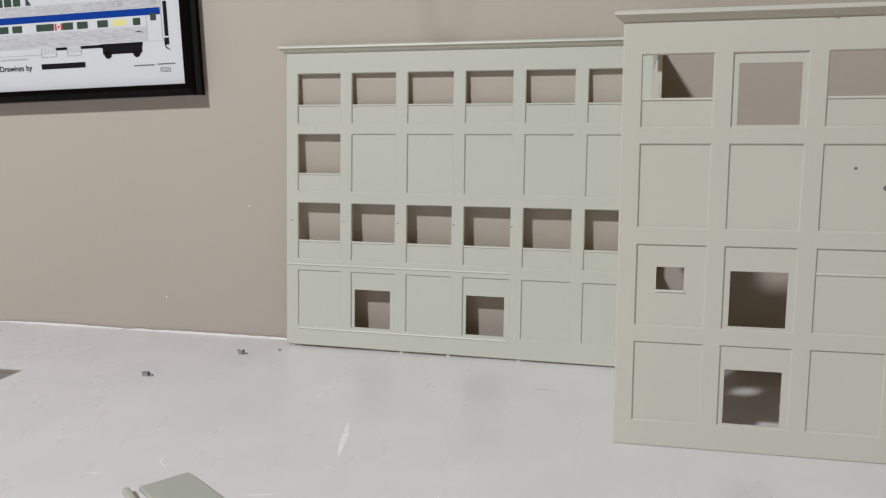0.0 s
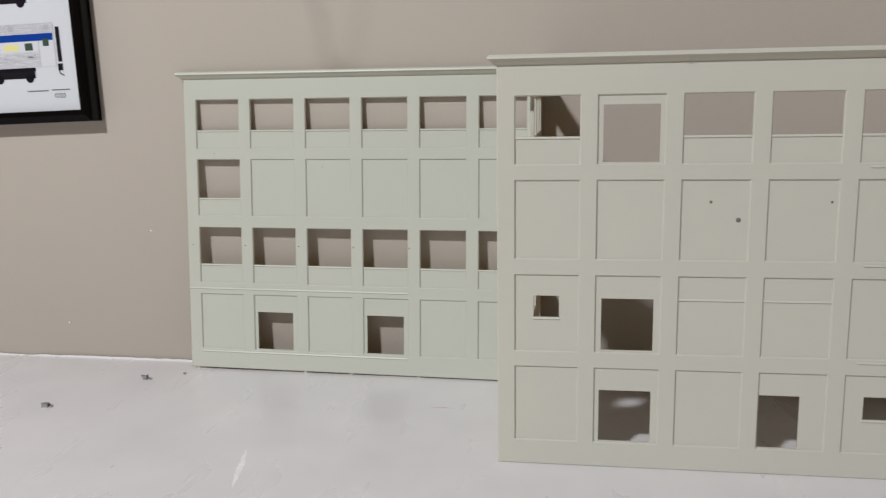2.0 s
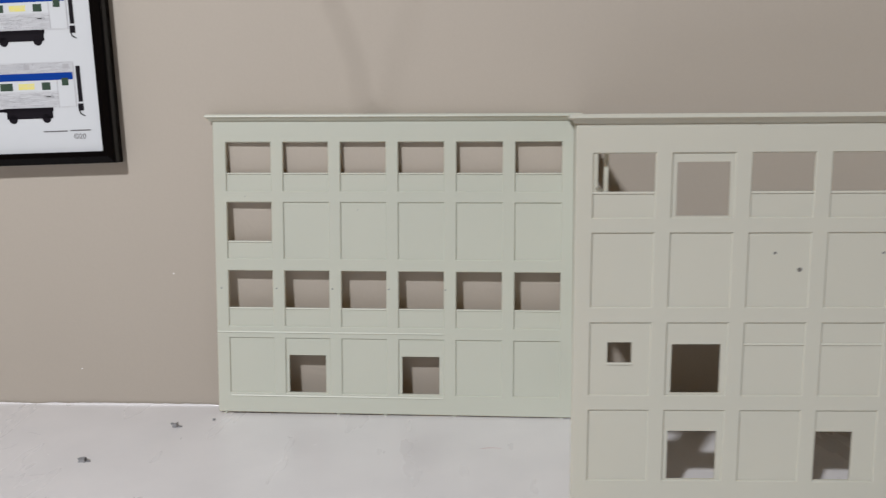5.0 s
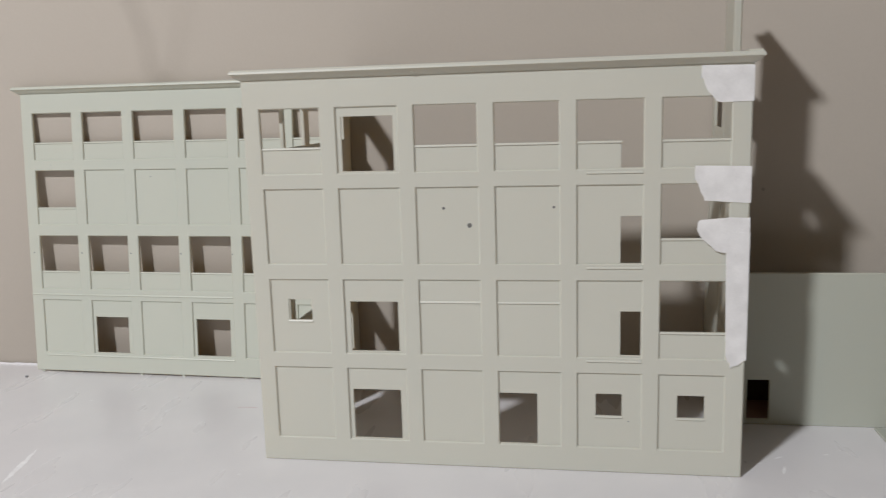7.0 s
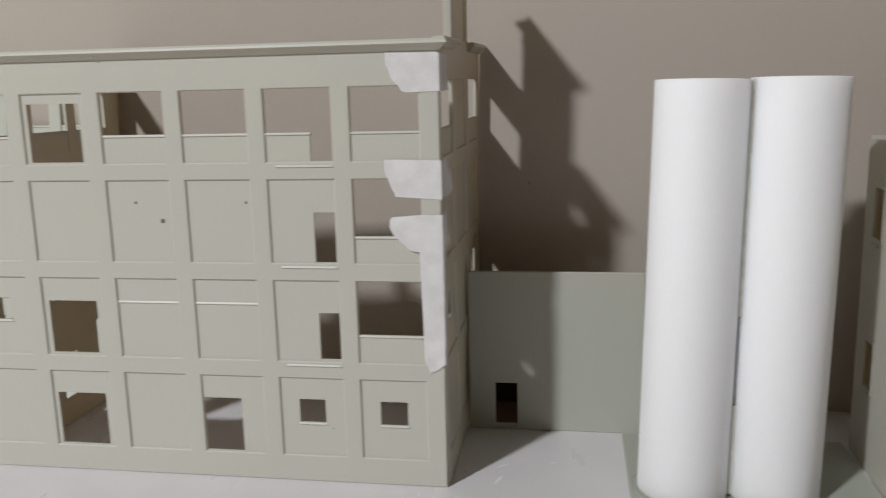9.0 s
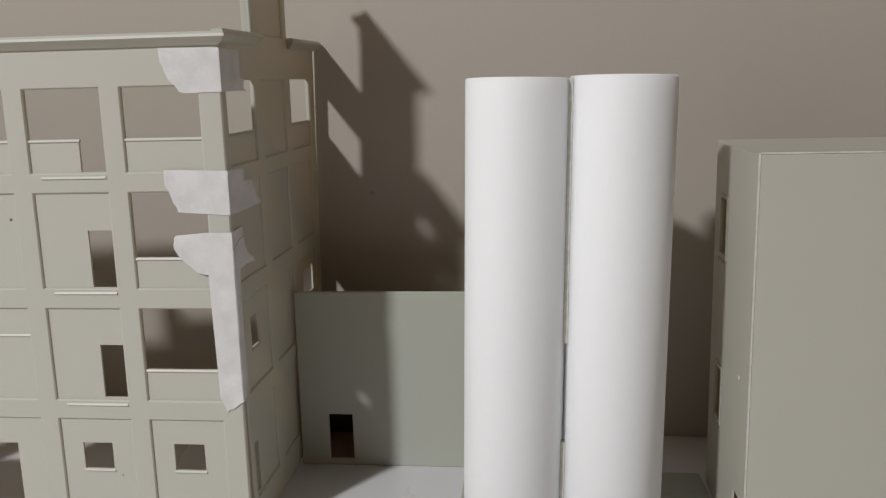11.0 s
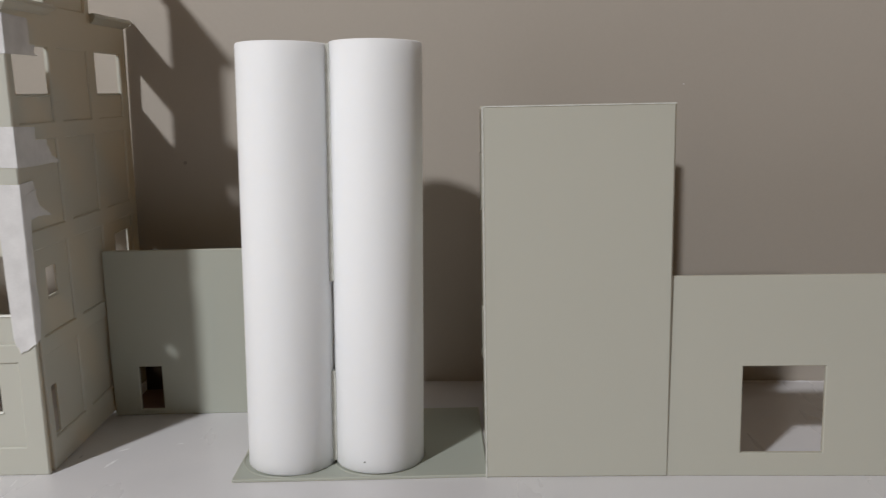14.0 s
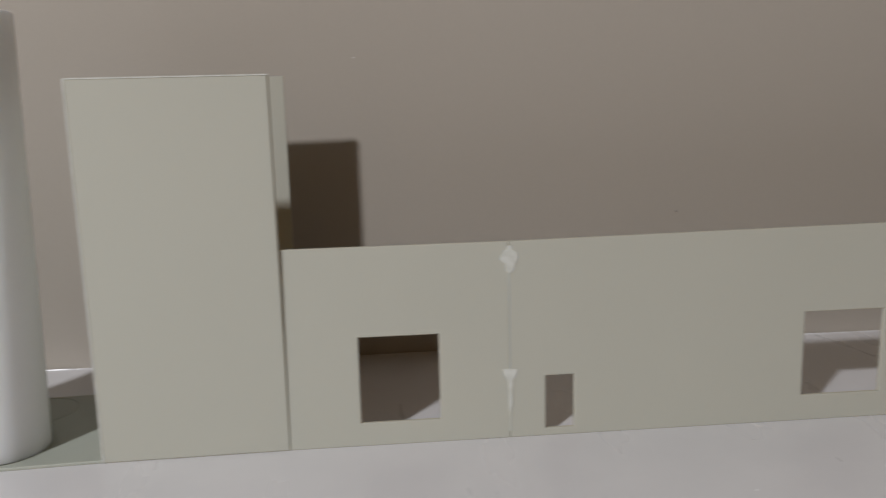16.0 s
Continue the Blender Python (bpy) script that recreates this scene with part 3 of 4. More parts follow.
# ---- tower box ----
tower = thing("model_tower", pose(0.5543, 0.5036, 0, 0, 0, -1.9) @ pose(0, 0, 0, -0.5, 0, 0), "tall plain grey styrene box tower beside the silos", "model tower")
TW, TD, TH = 0.0990, 0.1000, 0.2014
part("front_panel", sheet_with_openings("front_panel", 0.0, TW, 0.0, TH, [], 0.0, 0.002, WARM_SHEET, 0.0008), tower)
side_open = [(0.009, 0.0275, 0.005, 0.031), (0.066, 0.081, 0.051, 0.080), (0.066, 0.081, 0.143, 0.173)]
part("side_panel", sheet_with_openings("side_panel", 0.002, TD - 0.002, 0.0, TH - 0.0005, [(TD - b, TD - a, c, d) for a, b, c, d in side_open], 0.0, 0.0009, WARM_SHEET),
     tower, pose(0.0005, TD, 0, 0, 0, -90))
part("back_panel", sheet_with_openings("back_panel", 0.0003, TW - 0.0008, 0.0, TH + 0.0012, [], 0.0, 0.002, WARM_SHEET), tower, pose(TW, TD, 0, 0, 0, 180))
for z in (0.0495, 0.1395):
    part("sill", box("sill", TD - 0.084, TD - 0.070, -0.0012, 0.0, z - 0.0015, z, WARM_SHEET), tower, pose(0.0005, TD, 0, 0, 0, -90))

for a, b, c, d in side_open[1:]:
    a, b = TD - b, TD - a
    part("window_frame", sheet_with_openings("window_frame", a - 0.002, b + 0.002, c - 0.002, d + 0.002, [(a, b, c, d)], -0.0006, 0.0001, WARM_SHEET), tower, pose(0.0005, TD, 0, 0, 0, -90))
# highlight that the rounded edges catch, put in as pale strips
part("corner_seam", box("corner_seam", -0.0003, 0.0005, -0.0002, 0.0006, 0.0, TH, FILLER_GLINT), tower, label="pale strip painted as the highlight along the corner edge")
part("corner_seam", box("corner_seam", 0.0006, TW, -0.0001, 0.0006, TH - 0.0004, TH + 0.0003, FILLER_GLINT), tower, label="pale strip painted as the highlight along the top edge")
part("moulding_nub", soft_box("moulding_nub", TD - 0.0265, TD - 0.0225, -0.0008, 0.0004, 0.0895, 0.0912, WARM_SHEET, 0.0003, 1), tower, pose(0.0005, TD, 0, 0, 0, -90))

# ---- long low panels ----
LOW_YAW = -3.0
low_a = thing("kit_sheet", pose(0.6530, 0.5011, 0, 0, 0, LOW_YAW) @ pose(0, 0, 0, -1.4, 0, 0), "long low grey styrene sheet with a square window opening", "model panel", "joined low panels")
part("sheet", sheet_with_openings("sheet", -0.0004, 0.1215, 0.0, 0.1112, [(0.0392, 0.0828, 0.0132, 0.0617)], 0.0, 0.0022, WARM_SHEET, 0.0004), low_a)
low_b = thing("kit_sheet", low_a.matrix_basis @ pose(0.1217, 0.0001, 0), "long low grey styrene sheet with a doorway and a square window", "model panel", "joined low panels")
part("sheet", sheet_with_openings("sheet", 0.0, 0.42, 0.0, 0.1112, [(0.0199, 0.0359, 0.0043, 0.0350), (0.1684, 0.2150, 0.0150, 0.0641)], 0.0, 0.0022, WARM_SHEET, 0.0004), low_b)
# its upper edge rises a little towards the far end
for v in low_b.children[0].data.vertices:
    if v.co.z > 0.1:
        v.co.z += 0.009 * v.co.x

# filler smeared over the joint of the low panels
blob = [(-0.0042, 0.1040), (-0.0030, 0.1062), (-0.0012, 0.1068), (-0.0010, 0.1089), (0.0018, 0.1089), (0.0022, 0.1066), (0.0044, 0.1050), (0.0050, 0.1020), (0.0034, 0.0988),
        (0.0026, 0.0952), (0.0004, 0.0938), (-0.0016, 0.0950), (-0.0020, 0.0990), (-0.0036, 0.1002), (-0.0050, 0.1018)]
drip = [(-0.0040, 0.0398), (0.0000, 0.0402), (0.0042, 0.0396), (0.0032, 0.0362), (0.0018, 0.0336), (0.0012, 0.0290), (0.0012, 0.0200), (0.0004, 0.0150),
        (-0.0008, 0.0160), (-0.0010, 0.0240), (-0.0011, 0.0310), (-0.0018, 0.0340), (-0.0034, 0.0366)]
joint = [(-0.0006, 0.094), (0.0005, 0.094), (0.0004, 0.06), (0.0005, 0.004), (-0.0006, 0.004), (-0.0004, 0.065)]
for outline, thick, mat, words_of in ((blob, 0.0003, FILLER_GLINT, "pale dried filler smeared over the sheet joint"), (drip, 0.0003, FILLER_GLINT, "pale drip of dried filler on the sheet joint"),
                                      (joint, 0.00012, FILLER_THIN, "thin line of filler along the sheet joint")):
    smear = tagged(new("filler_smear", flake("filler_smear", outline, thick, mat)), words_of, "filler")
    smear.matrix_basis = low_b.matrix_basis @ pose(0, -0.0001, 0)


# ---- masking tape round the corner ----
def tape(front_side, return_side, lift):
    """A torn strip stuck over the corner: its outline on the front as (x, z), on the side as (y, z)."""
    a = flake("tape", front_side, 0.0002, TAPE, lambda u, y, v: (u, F_Y - lift + y, v))
    b = flake("tape", return_side, 0.0002, TAPE, lambda u, y, v: (0.307 + lift - y, u, v))
    bm = bmesh.new()
    bm.from_mesh(a)
    bm.from_mesh(b)
    me = bpy.data.meshes.new("masking_tape")
    bm.to_mesh(me)
    bm.free()
    me.materials.append(TAPE)
    return tagged(new("masking_tape", me), "torn white masking tape stuck round the corner of the kit walls", "tape", "masking tape strips")


def torn(points, amount=0.0005, step=0.0016, seed=1):
    """Adds a ragged, torn run of points along an open line."""
    rng = random.Random(seed)
    out = []
    for (a, b), (c, d) in zip(points, points[1:]):
        count = max(1, int(math.hypot(c - a, d - b) / step))
        for k in range(count):
            f = k / count
            out.append((a + (c - a) * f + rng.uniform(-amount, amount), b + (d - b) * f + rng.uniform(-amount, amount)))
    return out + [points[-1]]


XC, YC = 0.3073, 0.5196
tape([(XC, 0.2545)] + [(0.2775, 0.2552)] + torn([(0.2772, 0.2500), (0.2785, 0.2470), (0.2800, 0.2425), (0.2830, 0.2380), (0.2862, 0.2345), (0.2885, 0.2336)], 0.0004, seed=2) + [(XC, 0.2338)],
     [(YC, 0.2545), (0.546, 0.2543)] + torn([(0.5515, 0.250), (0.550, 0.246), (0.5535, 0.242), (0.551, 0.236), (0.556, 0.2345)], 0.0005, seed=3) + [(YC, 0.2338)], 0.0002)
tape([(XC, 0.1960), (0.2752, 0.1968)] + torn([(0.2750, 0.1920), (0.2752, 0.1888), (0.2770, 0.1850), (0.2788, 0.1810), (0.2808, 0.1758)], 0.0004, seed=4) + [(XC, 0.1740)],
     [(YC, 0.1960), (0.5560, 0.1950)] + torn([(0.5550, 0.1900), (0.5560, 0.1850), (0.5610, 0.1785), (0.5740, 0.1742), (0.5600, 0.1745)], 0.0003, seed=5) + [(0.540, 0.1738), (YC, 0.1740)], 0.0002)
tape([(XC, 0.1652), (0.2960, 0.1655), (0.2785, 0.1640)] + torn([(0.2772, 0.1625), (0.2772, 0.1570), (0.2800, 0.1522), (0.2840, 0.1490), (0.2880, 0.1450), (0.2920, 0.1440)], 0.0004, seed=6) + [(XC, 0.1440)],
     [(YC, 0.1655)] + torn([(0.5345, 0.1665), (0.5370, 0.1605), (0.5375, 0.1560), (0.5395, 0.1520), (0.5535, 0.1448), (0.5380, 0.1462)], 0.0003, seed=7) + [(YC, 0.1440)], 0.0002)
tape([(XC, 0.1560), (0.2945, 0.1570), (0.2940, 0.1430), (0.2944, 0.1200), (0.2950, 0.0950)] + torn([(0.2955, 0.0800), (0.2985, 0.0715), (0.3000, 0.0727), (0.3025, 0.0735), (0.3060, 0.0765)], 0.0004, seed=8) + [(XC, 0.0770)],
     [(YC, 0.1560), (0.5290, 0.1602), (0.5372, 0.1612), (0.5330, 0.1575), (0.5280, 0.1530)] + torn([(0.527, 0.140), (0.526, 0.120), (0.527, 0.090), (0.5245, 0.079)], 0.0003, 0.006, seed=9) + [(YC, 0.0770)], 0.0005)


# ---- framed train drawings on the wall ----
def picture_frame(name, at, width, height, label):
    """A black frame; its back lies in the plane y = 0, its lower right corner at the origin, and it reaches to -x and +z."""
    pic = thing(name, at, label, "picture frame")
    face, depth = 0.0105, 0.0165
    prof = [(0.0, 0.0), (0.0, -0.0140), (0.0006, -0.0152), (0.0016, -0.0158), (0.0060, -depth), (0.0092, -depth), (0.0100, -0.0160), (face, -0.0150), (face, 0.0)]
    m = len(prof)

    def rail(corners):
        verts, faces = [], []
        for (x, z), (sx, sz) in corners:
            verts += [(x + sx * o, y, z + sz * o) for o, y in prof]
        faces = [(j, (j + 1) % m, m + (j + 1) % m, m + j) for j in range(m)] + [tuple(range(m)), tuple(range(m, 2 * m))[::-1]]
        me = mesh_of("frame_rail", verts, faces, BLACK)
        bm = bmesh.new()
        bm.from_mesh(me)
        bmesh.ops.recalc_face_normals(bm, faces=bm.faces[:])
        bm.to_mesh(me)
        bm.free()
        return me

    br, bl, tl, tr = ((0, 0), (-1, 1)), ((-width, 0), (1, 1)), ((-width, height), (1, -1)), ((0, height), (-1, -1))
    for ends in ((br, bl), (bl, tl), (tl, tr), (tr, br)):
        part("frame_rail", rail(ends), pic)
    paper = part("print", box("print", -width + face - 0.001, -face + 0.001, -0.0100, -0.0090, face - 0.001, height - face + 0.001, PAPER), pic, label="white paper print with coloured train drawings")
    return pic, paper, face


def art(name, outline, mat, paper, corner, lift=0.0001, label=""):
    """A printed shape on the paper: points counted from the paper's lower right corner."""
    me = flake(name, [(u + corner[0], v + corner[1]) for u, v in outline], 0.0001, mat, lambda u, y, v: (u, y - 0.0100 - lift, v))
    return part(name, me, paper, label=label)


def rect(a, b, c, d):
    return [(a, c), (b, c), (b, d), (a, d)]


def round_shape(x, z, r, n=16):
    return [(x + r * math.cos(2 * math.pi * k / n), z + r * math.sin(2 * math.pi * k / n)) for k in range(n)]


pic_at = pose(-0.3808, wall_y(-0.3808) - 0.0005, 0.2240, 0, 0, math.degrees(math.atan2(wall_y(-0.38) - wall_y(-0.8), 0.42))) @ pose(0, 0, 0, 0, -1.5, 0)
picture, paper, FACE = picture_frame("picture_frame", pic_at, 0.47, 0.37, "black lacquer picture frame with train drawings, hung on the wall")
K, KV, LEANING = 0.000197, 0.000166, 0.0000118
CORNER = (-FACE, FACE)


def q(x, y):
    """A point of the drawing from its place on the print."""
    up = 482 + (883 - x) * 0.043 - y
    return ((x - 883) * K + LEANING * up, up * KV)


def hatching(name, x0, x1, heights, thick, dx, dz, seed):
    """Broken hand-drawn pencil lines along the car's fluted sides, as one mesh."""
    rng = random.Random(seed)
    verts, faces = [], []
    for h in heights:
        x = x0 + rng.uniform(0, 60)
        while x < x1 - 15:
            end = min(x + rng.uniform(40, 260), x1)
            low, high = h + rng.uniform(-0.8, 0.8), h + rng.uniform(-0.8, 0.8)
            w = thick * rng.uniform(0.5, 1.2)
            n = len(verts)
            for px, pz in ((x, low), (end, high), (end, high + w), (x, low + w)):
                verts.append((CORNER[0] + (px - 883) * K + LEANING * pz + dx, -0.01027, CORNER[1] + pz * KV + dz))
            faces.append((n, n + 1, n + 2, n + 3))
            x = end + rng.uniform(4, 70)
    part(name, mesh_of(name, verts, faces, PENCIL), paper)


def car(dx, dz, dome):
    def shape(name, pts, mat, lift=0.0002):
        art(name, [(u + dx, v + dz) for u, v in pts], mat, paper, CORNER, lift)

    def block(name, x0, x1, dy0, dy1, mat, lift=0.0002):
        """x range and height range in print units above the paper's lower edge."""
        shift = LEANING * (dy0 + dy1) / 2
        shape(name, rect((x0 - 883) * K + shift, (x1 - 883) * K + shift, dy0 * KV, dy1 * KV), mat, lift)

    block("car_body", -1500, 745, 232, 466, INK_PALE, 0.00012)
    hatching("lower_hatching", -900, 668, [239 + 6.3 * k for k in range(12)], 1.5, dx, dz, 3)
    hatching("upper_hatching", -900, 735, [414 + 4.6 * k for k in range(11)], 1.2, dx, dz, 4)
    block("window_band", -1500, 668, 318, 372, PAPER, 0.00016)
    block("door_area", 672, 742, 238, 372, PAPER, 0.00016)
    block("blue_stripe", -1500, 735, 373, 410, INK_BLUE)
    for a, b in ((74, 172), (218, 277), (298, 356), (407, 464), (595, 634), (-60, -5), (-140, -82), (-330, -230), (-450, -390)):
        block("car_window", a, b, 324, 362, INK_GREEN)
    block("car_window", 685, 715, 343, 382, INK_GREEN, 0.0003)
    block("flag_band", 176, 187, 324, 360, INK_RED)
    block("flag_band", 209, 220, 324, 360, INK_RED)
    shape("flag_leaf", round_shape((198 - 883) * K + LEANING * 342, 342 * KV, 7 * K, 6), INK_RED)
    block("yellow_panel", 490, 562, 328, 358, INK_YELLOW)
    for a in (515, 690):
        block("roof_vent", a, a + 28, 428, 454, INK_GREY, 0.0003)
    for a, b, c, d in ((607, 645, 282, 283), (607, 645, 297, 298), (607, 608, 282, 298), (644, 645, 282, 298), (614, 636, 287, 292)):
        block("number_board", a, b, c, d, INK_DARK if d - c > 3 else INK_GREY, 0.0003)
    block("body_edge", 666, 668, 232, 372, INK_GREY, 0.0003)
    block("body_edge", 741, 743, 232, 455, INK_GREY, 0.0003)
    block("diaphragm", 753, 772, 258, 440, INK_DARK)
    block("coupler", 756, 780, 212, 248, INK_DARK)
    shape("air_hose", [q(x, y) for x, y in ((757, 272), (763, 272), (768, 288), (787, 300), (785, 304), (764, 293))], INK_DARK)
    block("truck_frame", 432, 640, 178, 228, INK_DARK)
    block("truck_frame", 420, 643, 214, 234, INK_DARK)
    for x in (460, 612):
        shape("wheel", round_shape((x - 883) * K + LEANING * 178, 178 * KV, 20 * K), INK_DARK)
    block("under_bar", 313, 432, 216, 231, INK_DARK)
    block("under_bar", 178, 238, 216, 230, INK_DARK)
    for a, b in ((97, 180), (240, 318)):
        for c, d in ((182, 184), (204, 205), (222, 223)):
            block("box_line", a, b, c, d, INK_GREY, 0.0003)
        for e in (a, b - 2):
            block("box_line", e, e + 2, 182, 223, INK_GREY, 0.0003)
        for e in (0.25, 0.5, 0.75):
            block("box_bolt", a + (b - a) * e - 2, a + (b - a) * e + 2, 211, 216, INK_GREY, 0.0003)
    block("sill_line", -600, 97, 196, 198, INK_GREY)
    if dome:
        for a in (-150, -100, -50):
            block("dome_window", a, a + 40, 470, 512, INK_GREEN)
        shape("dome_window", [(-0.1645, 470 * KV), (-0.1585, 470 * KV), (-0.1640, 522 * KV)], INK_GREEN)


car(0.0022, 0.0, True)
car(0.0014, 0.0655, False)
car(0.0006, 0.1310, False)


def words(text, size, at, mat, parent, bold=0.0):
    cu = bpy.data.curves.new("lettering", "FONT")
    cu.body, cu.size, cu.extrude, cu.offset = text, size, 0.00005, bold
    cu.materials.append(mat)
    ob = new("lettering", cu)
    ob.parent = parent
    ob.matrix_basis = at
    return ob


SIGN = material("pen_ink", (0.16, 0.16, 0.17), 0.5)
words("Drawings by", 0.0072, pose(CORNER[0] - 0.1985, -0.0102, CORNER[1] + 0.0190, 90), INK_DARK, paper, 0.00012)
words("\u00a920", 0.0062, pose(CORNER[0] - 0.0265, -0.0102, CORNER[1] + 0.0112, 90), SIGN, paper)
words("Canada", 0.0062, pose(CORNER[0] - 0.097, -0.0104, CORNER[1] + 0.0655 + 244 * KV, 90), PAPER, paper, 0.0001)
art("caption_bar", rect(-0.1515, -0.1040, 0.0192, 0.0240), INK_DARK, paper, CORNER, 0.0002, "dark bar of caption lettering")
art("fine_print_bar", rect(-0.1960, -0.1660, 0.0290, 0.0302), INK_GREY, paper, CORNER, 0.0002)
for a, b, c, d in ((-0.0530, -0.0320, 106, 112), (-0.0290, -0.0110, 108, 114)):
    art("pen_bar", rect(a, b, c * KV, d * KV), SIGN, paper, CORNER, 0.0002, "thin pen stroke bar")

upper_at = pose(-0.0745 + 0.47, wall_y(0.395) - 0.0005, 0.3782, 0, 0, math.degrees(math.atan2(wall_y(0.395) - wall_y(-0.075), 0.47)))
picture_frame("picture_frame", upper_at, 0.47, 0.37, "black picture frame hung higher on the wall")

# ---- loose things on the table ----
def crumb(at, size, seed):
    rng = random.Random(seed)
    bm = bmesh.new()
    bmesh.ops.create_cube(bm, size=1.7)
    bmesh.ops.subdivide_edges(bm, edges=bm.edges[:], cuts=1, use_grid_fill=True)
    for v in bm.verts:
        k = 1 + rng.uniform(-0.28, 0.28)
        v.co = Vector((v.co.x * size[0] * k, v.co.y * size[1] * k, max(v.co.z * size[2] * k + size[2] * 0.8, 0.0)))
    me = bpy.data.meshes.new("crumb")
    bm.to_mesh(me)
    bm.free()
    me.materials.append(CRUMB)
    ob = tagged(new("crumb", me), "small dark grey crumb of putty lying on the table", "crumb", "crumbs on the table")
    ob.matrix_basis = at


crumb(pose(-0.3283, 0.6568, 0), (0.0027, 0.0022, 0.0021), 1)
crumb(pose(-0.3743, 0.5838, 0), (0.0026, 0.0022, 0.0020), 2)
crumb(pose(-0.3233, 0.6563, 0), (0.0016, 0.0008, 0.0007), 5)
crumb(pose(-0.3695, 0.5833, 0), (0.0014, 0.0008, 0.0007), 6)
crumb(pose(-0.2994, 0.673, 0), (0.0012, 0.0010, 0.0008), 3)


def scuff(points, width, mat=CHALK, label="thin white scuff mark on the table", seed=0):
    """A tapering mark along a line of plan points."""
    rng = random.Random(seed)
    left, right = [], []
    fine = []
    for (a, b), (c, d) in zip(points, points[1:]):
        fine += [(a + (c - a) * k / 5 + rng.uniform(-0.08, 0.08) * width, b + (d - b) * k / 5) for k in range(5)]
    points = fine + [points[-1]]
    for k, (x, y) in enumerate(points):
        a, b = points[max(k - 1, 0)], points[min(k + 1, len(points) - 1)]
        dx, dy = b[0] - a[0], b[1] - a[1]
        length = math.hypot(dx, dy) or 1.0
        w = width * math.sin(math.pi * (k + 0.35) / (len(points) - 0.3)) * rng.uniform(0.78, 1.08) / 2
        left.append((x - dy / length * w, y + dx / length * w))
        right.append((x + dy / length * w, y - dx / length * w))
    ob = tagged(new("scuff_mark", flake("scuff_mark", left + right[::-1], 0.00006, mat, lambda u, y, v: (u, v, -y))), label, "scuff mark", "marks on the table")
    return ob


scuff([(-0.1680, 0.462), (-0.1702, 0.473), (-0.1730, 0.485), (-0.1755, 0.497), (-0.1785, 0.509), (-0.1812, 0.521)], 0.0042, seed=1)
scuff([(-0.1695, 0.446), (-0.1672, 0.451)], 0.0016, seed=2)
scuff([(-0.201, 0.4045), (-0.193, 0.4060), (-0.184, 0.4090)], 0.0012, seed=3)
scuff([(-0.301, 0.4115), (-0.296, 0.4120)], 0.0014, seed=4)
scuff([(-0.273, 0.4440), (-0.2700, 0.4350), (-0.262, 0.4270)], 0.0010, seed=14)
scuff([(-0.409, 0.5970), (-0.4075, 0.5980)], 0.0012, seed=15)
scuff([(-0.0165, 0.4935), (-0.0150, 0.4950)], 0.0012, seed=16)
scuff([(-0.2015, 0.6185), (-0.1990, 0.6195)], 0.0012, seed=5)
scuff([(0.3345, 0.528), (0.3358, 0.533), (0.3380, 0.540)], 0.0022, seed=6)
scuff([(0.3340, 0.551), (0.3372, 0.5535), (0.3400, 0.555)], 0.0013, seed=7)
scuff([(0.3665, 0.5600), (0.3705, 0.5615)], 0.0016, seed=8)
scuff([(0.3788, 0.5680), (0.3803, 0.5695)], 0.0012, seed=9)
scuff([(0.3200, 0.5420), (0.3245, 0.5440)], 0.0012, seed=10)
scuff([(0.8762, 0.4130), (0.8778, 0.4145)], 0.0014, seed=11)
SCRATCH = material("grey_scratch", (0.58, 0.57, 0.58), 0.5)
for seed, pts in enumerate((
        [(-0.464, 0.612), (-0.458, 0.608), (-0.450, 0.607), (-0.446, 0.611), (-0.445, 0.621)],
        [(-0.452, 0.644), (-0.443, 0.641), (-0.433, 0.636)],
        [(-0.490, 0.539), (-0.455, 0.546), (-0.420, 0.553), (-0.383, 0.563)],
        [(-0.552, 0.650), (-0.549, 0.652), (-0.546, 0.653)],
        [(-0.520, 0.619), (-0.516, 0.621), (-0.512, 0.621)])):
    scuff(pts, 0.0008, SCRATCH, "fine grey scratch in the tabletop paint", 20 + seed)
HAIR = material("reddish_fibre", (0.45, 0.22, 0.22), 0.7)
scuff([(-0.068, 0.6125), (-0.062, 0.6145), (-0.056, 0.6150), (-0.050, 0.6135)], 0.0007, HAIR, "fine reddish fibre lying on the table", 12)

# loose kit offcuts on the table, and one added block out of view
offcut = tagged(new("plastic_offcut", soft_box("plastic_offcut", 0.0, 0.029, -0.095, 0.0, 0.0, 0.0032, SHEET, 0.0004, 1)), "flat grey styrene offcut lying on the table", "offcut", "loose offcuts")
offcut.matrix_basis = pose(-0.2588, 0.3955, 0.0, 0, 0, 54.0)
rod = tagged(new("plastic_rod", soft_box("plastic_rod", 0.0, 0.004, -0.05, 0.0, 0.0, 0.004, SHEET, 0.0012, 2)), "thin grey styrene rod lying on the table", "offcut", "loose offcuts")
rod.matrix_basis = pose(-0.2660, 0.3905, 0.0, 0, 0, 48.0)
# block added out of view, only for the shadow wedge it casts
shadow_block = tagged(new("plastic_offcut", soft_box("plastic_offcut", 0.0, 0.09, 0.0, 0.045, 0.0, 0.030, SHEET, 0.0006, 1)), "unseen grey block added to cast a shadow wedge across the table", "offcut", "loose offcuts")
shadow_block.matrix_basis = pose(-0.580, 0.498, 0.0)

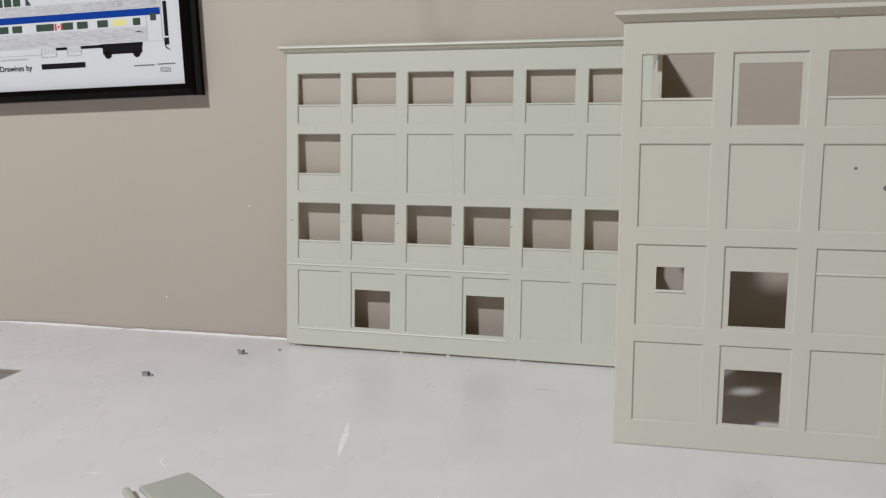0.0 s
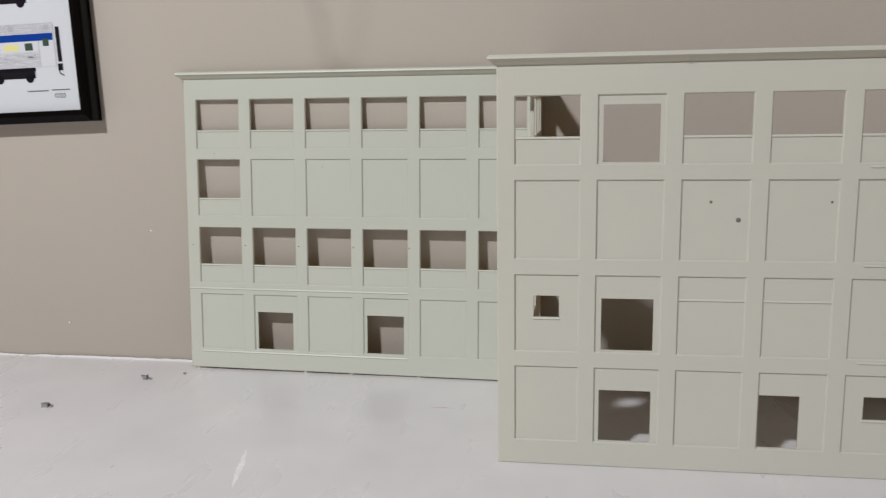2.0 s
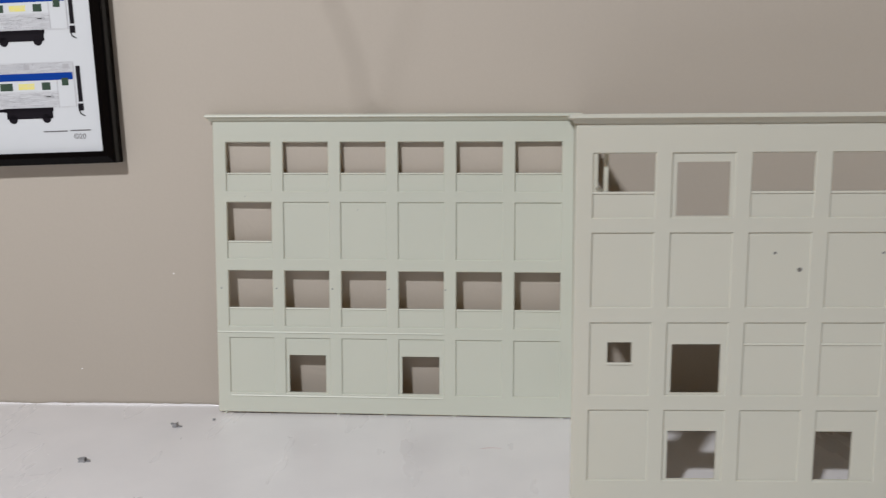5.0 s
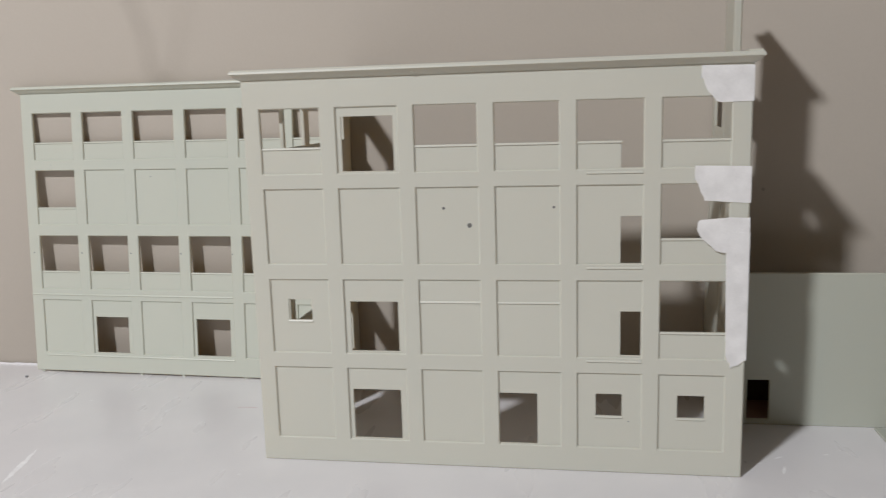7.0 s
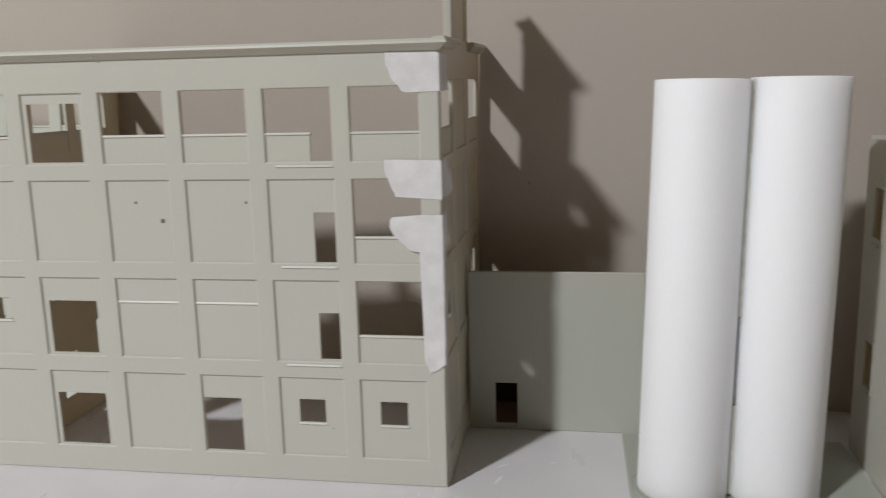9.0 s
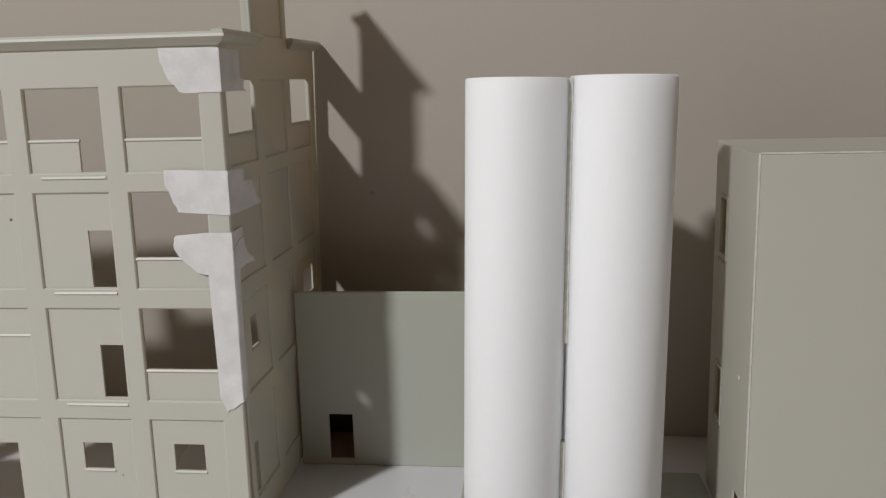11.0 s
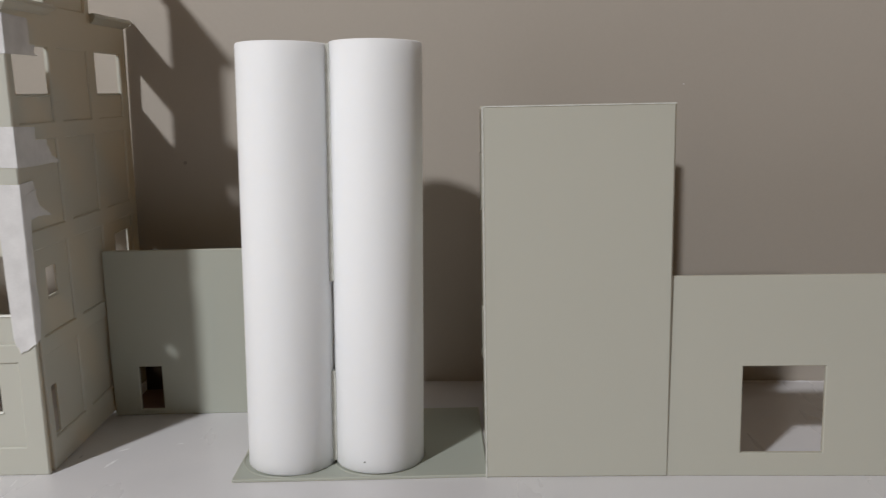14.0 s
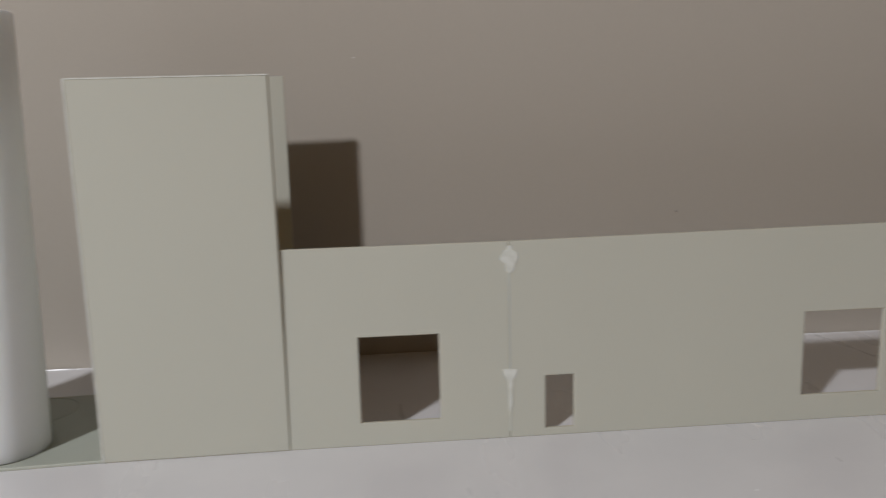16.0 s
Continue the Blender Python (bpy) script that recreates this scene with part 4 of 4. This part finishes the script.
# marks on the wall
for x, z, r, mat, label in ((0.348, 0.1655, 0.0014, WALL_STAIN, "small dark mark on the wall paint"), (-0.3415, 0.1235, 0.0008, CHALK, "tiny white fleck on the wall paint"), (-0.433, 0.034, 0.0007, CHALK, "tiny white fleck on the wall paint"),
                             (0.702, 0.214, 0.0005, CHALK, "tiny white fleck on the wall paint"), (0.933, 0.099, 0.0010, WALL_STAIN, "small dark mark on the wall paint")):
    mark = tagged(new("wall_mark", disc("wall_mark", r, 0.0002, mat, 9)), label, "wall mark", "marks on the wall")
    mark.matrix_basis = pose(x, wall_y(x) - 0.0001, z)

# uneven bead where the tabletop meets the wall
rng = random.Random(11)
xs = np.arange(-1.45, 1.85, 0.003)
verts, faces, hgt = [], [], 0.0008
for k, x in enumerate(xs):
    hgt = min(max(hgt + rng.uniform(-0.0005, 0.0005), 0.0002), 0.0019 if x < -0.15 else 0.0007)
    y = wall_y(x)
    verts += [(x, y - 0.0022 - 0.4 * hgt, -0.0005), (x, y - 0.0016 - 0.3 * hgt, hgt), (x, y - 0.0009, hgt * 0.9), (x, y - 0.0007, -0.0005)]
    if k:
        a, c = 4 * (k - 1), 4 * k
        faces += [(a + j, c + j, c + j + 1, a + j + 1) for j in range(3)]
tagged(new("paint_edge", mesh_of("paint_edge", verts, faces, TABLE)), "uneven ragged paint edge between tabletop and wall", "trim", kind="structure")

# thin looped cord from the ceiling, unseen, added to cast a faint V shadow
cord_curve = bpy.data.curves.new("hanging_cord", "CURVE")
cord_curve.dimensions, cord_curve.bevel_depth, cord_curve.bevel_resolution = "3D", 0.0009, 2

def cord_point(x, z, f=0.11):
    """A point on the line from the wall place (x, z) towards the lamp."""
    wallp = Vector((x, wall_y(x), z))
    return wallp.lerp(Vector(LAMP), f)


line = cord_curve.splines.new("BEZIER")
pts = [cord_point(-0.232, 0.46), cord_point(-0.192, 0.362), cord_point(-0.173, 0.313), cord_point(-0.154, 0.264), cord_point(-0.147, 0.272), cord_point(-0.136, 0.312), cord_point(-0.118, 0.38)]
pts = [Vector((pts[0].x - 0.02, pts[0].y, CEIL_Z))] + pts + [Vector((pts[-1].x + 0.02, pts[-1].y, CEIL_Z))]
line.bezier_points.add(len(pts) - 1)
for bp, co, radius in zip(line.bezier_points, pts, (1, 1, 1, 1, 1, 0.6, 0.5, 0.5, 0.5)):
    bp.radius = radius
    bp.co, bp.handle_left_type, bp.handle_right_type = co, "AUTO", "AUTO"
cord_curve.materials.append(METAL)
tagged(new("hanging_cord", cord_curve), "unseen thin looped cord, added to cast the V shadow on the wall", "cord")
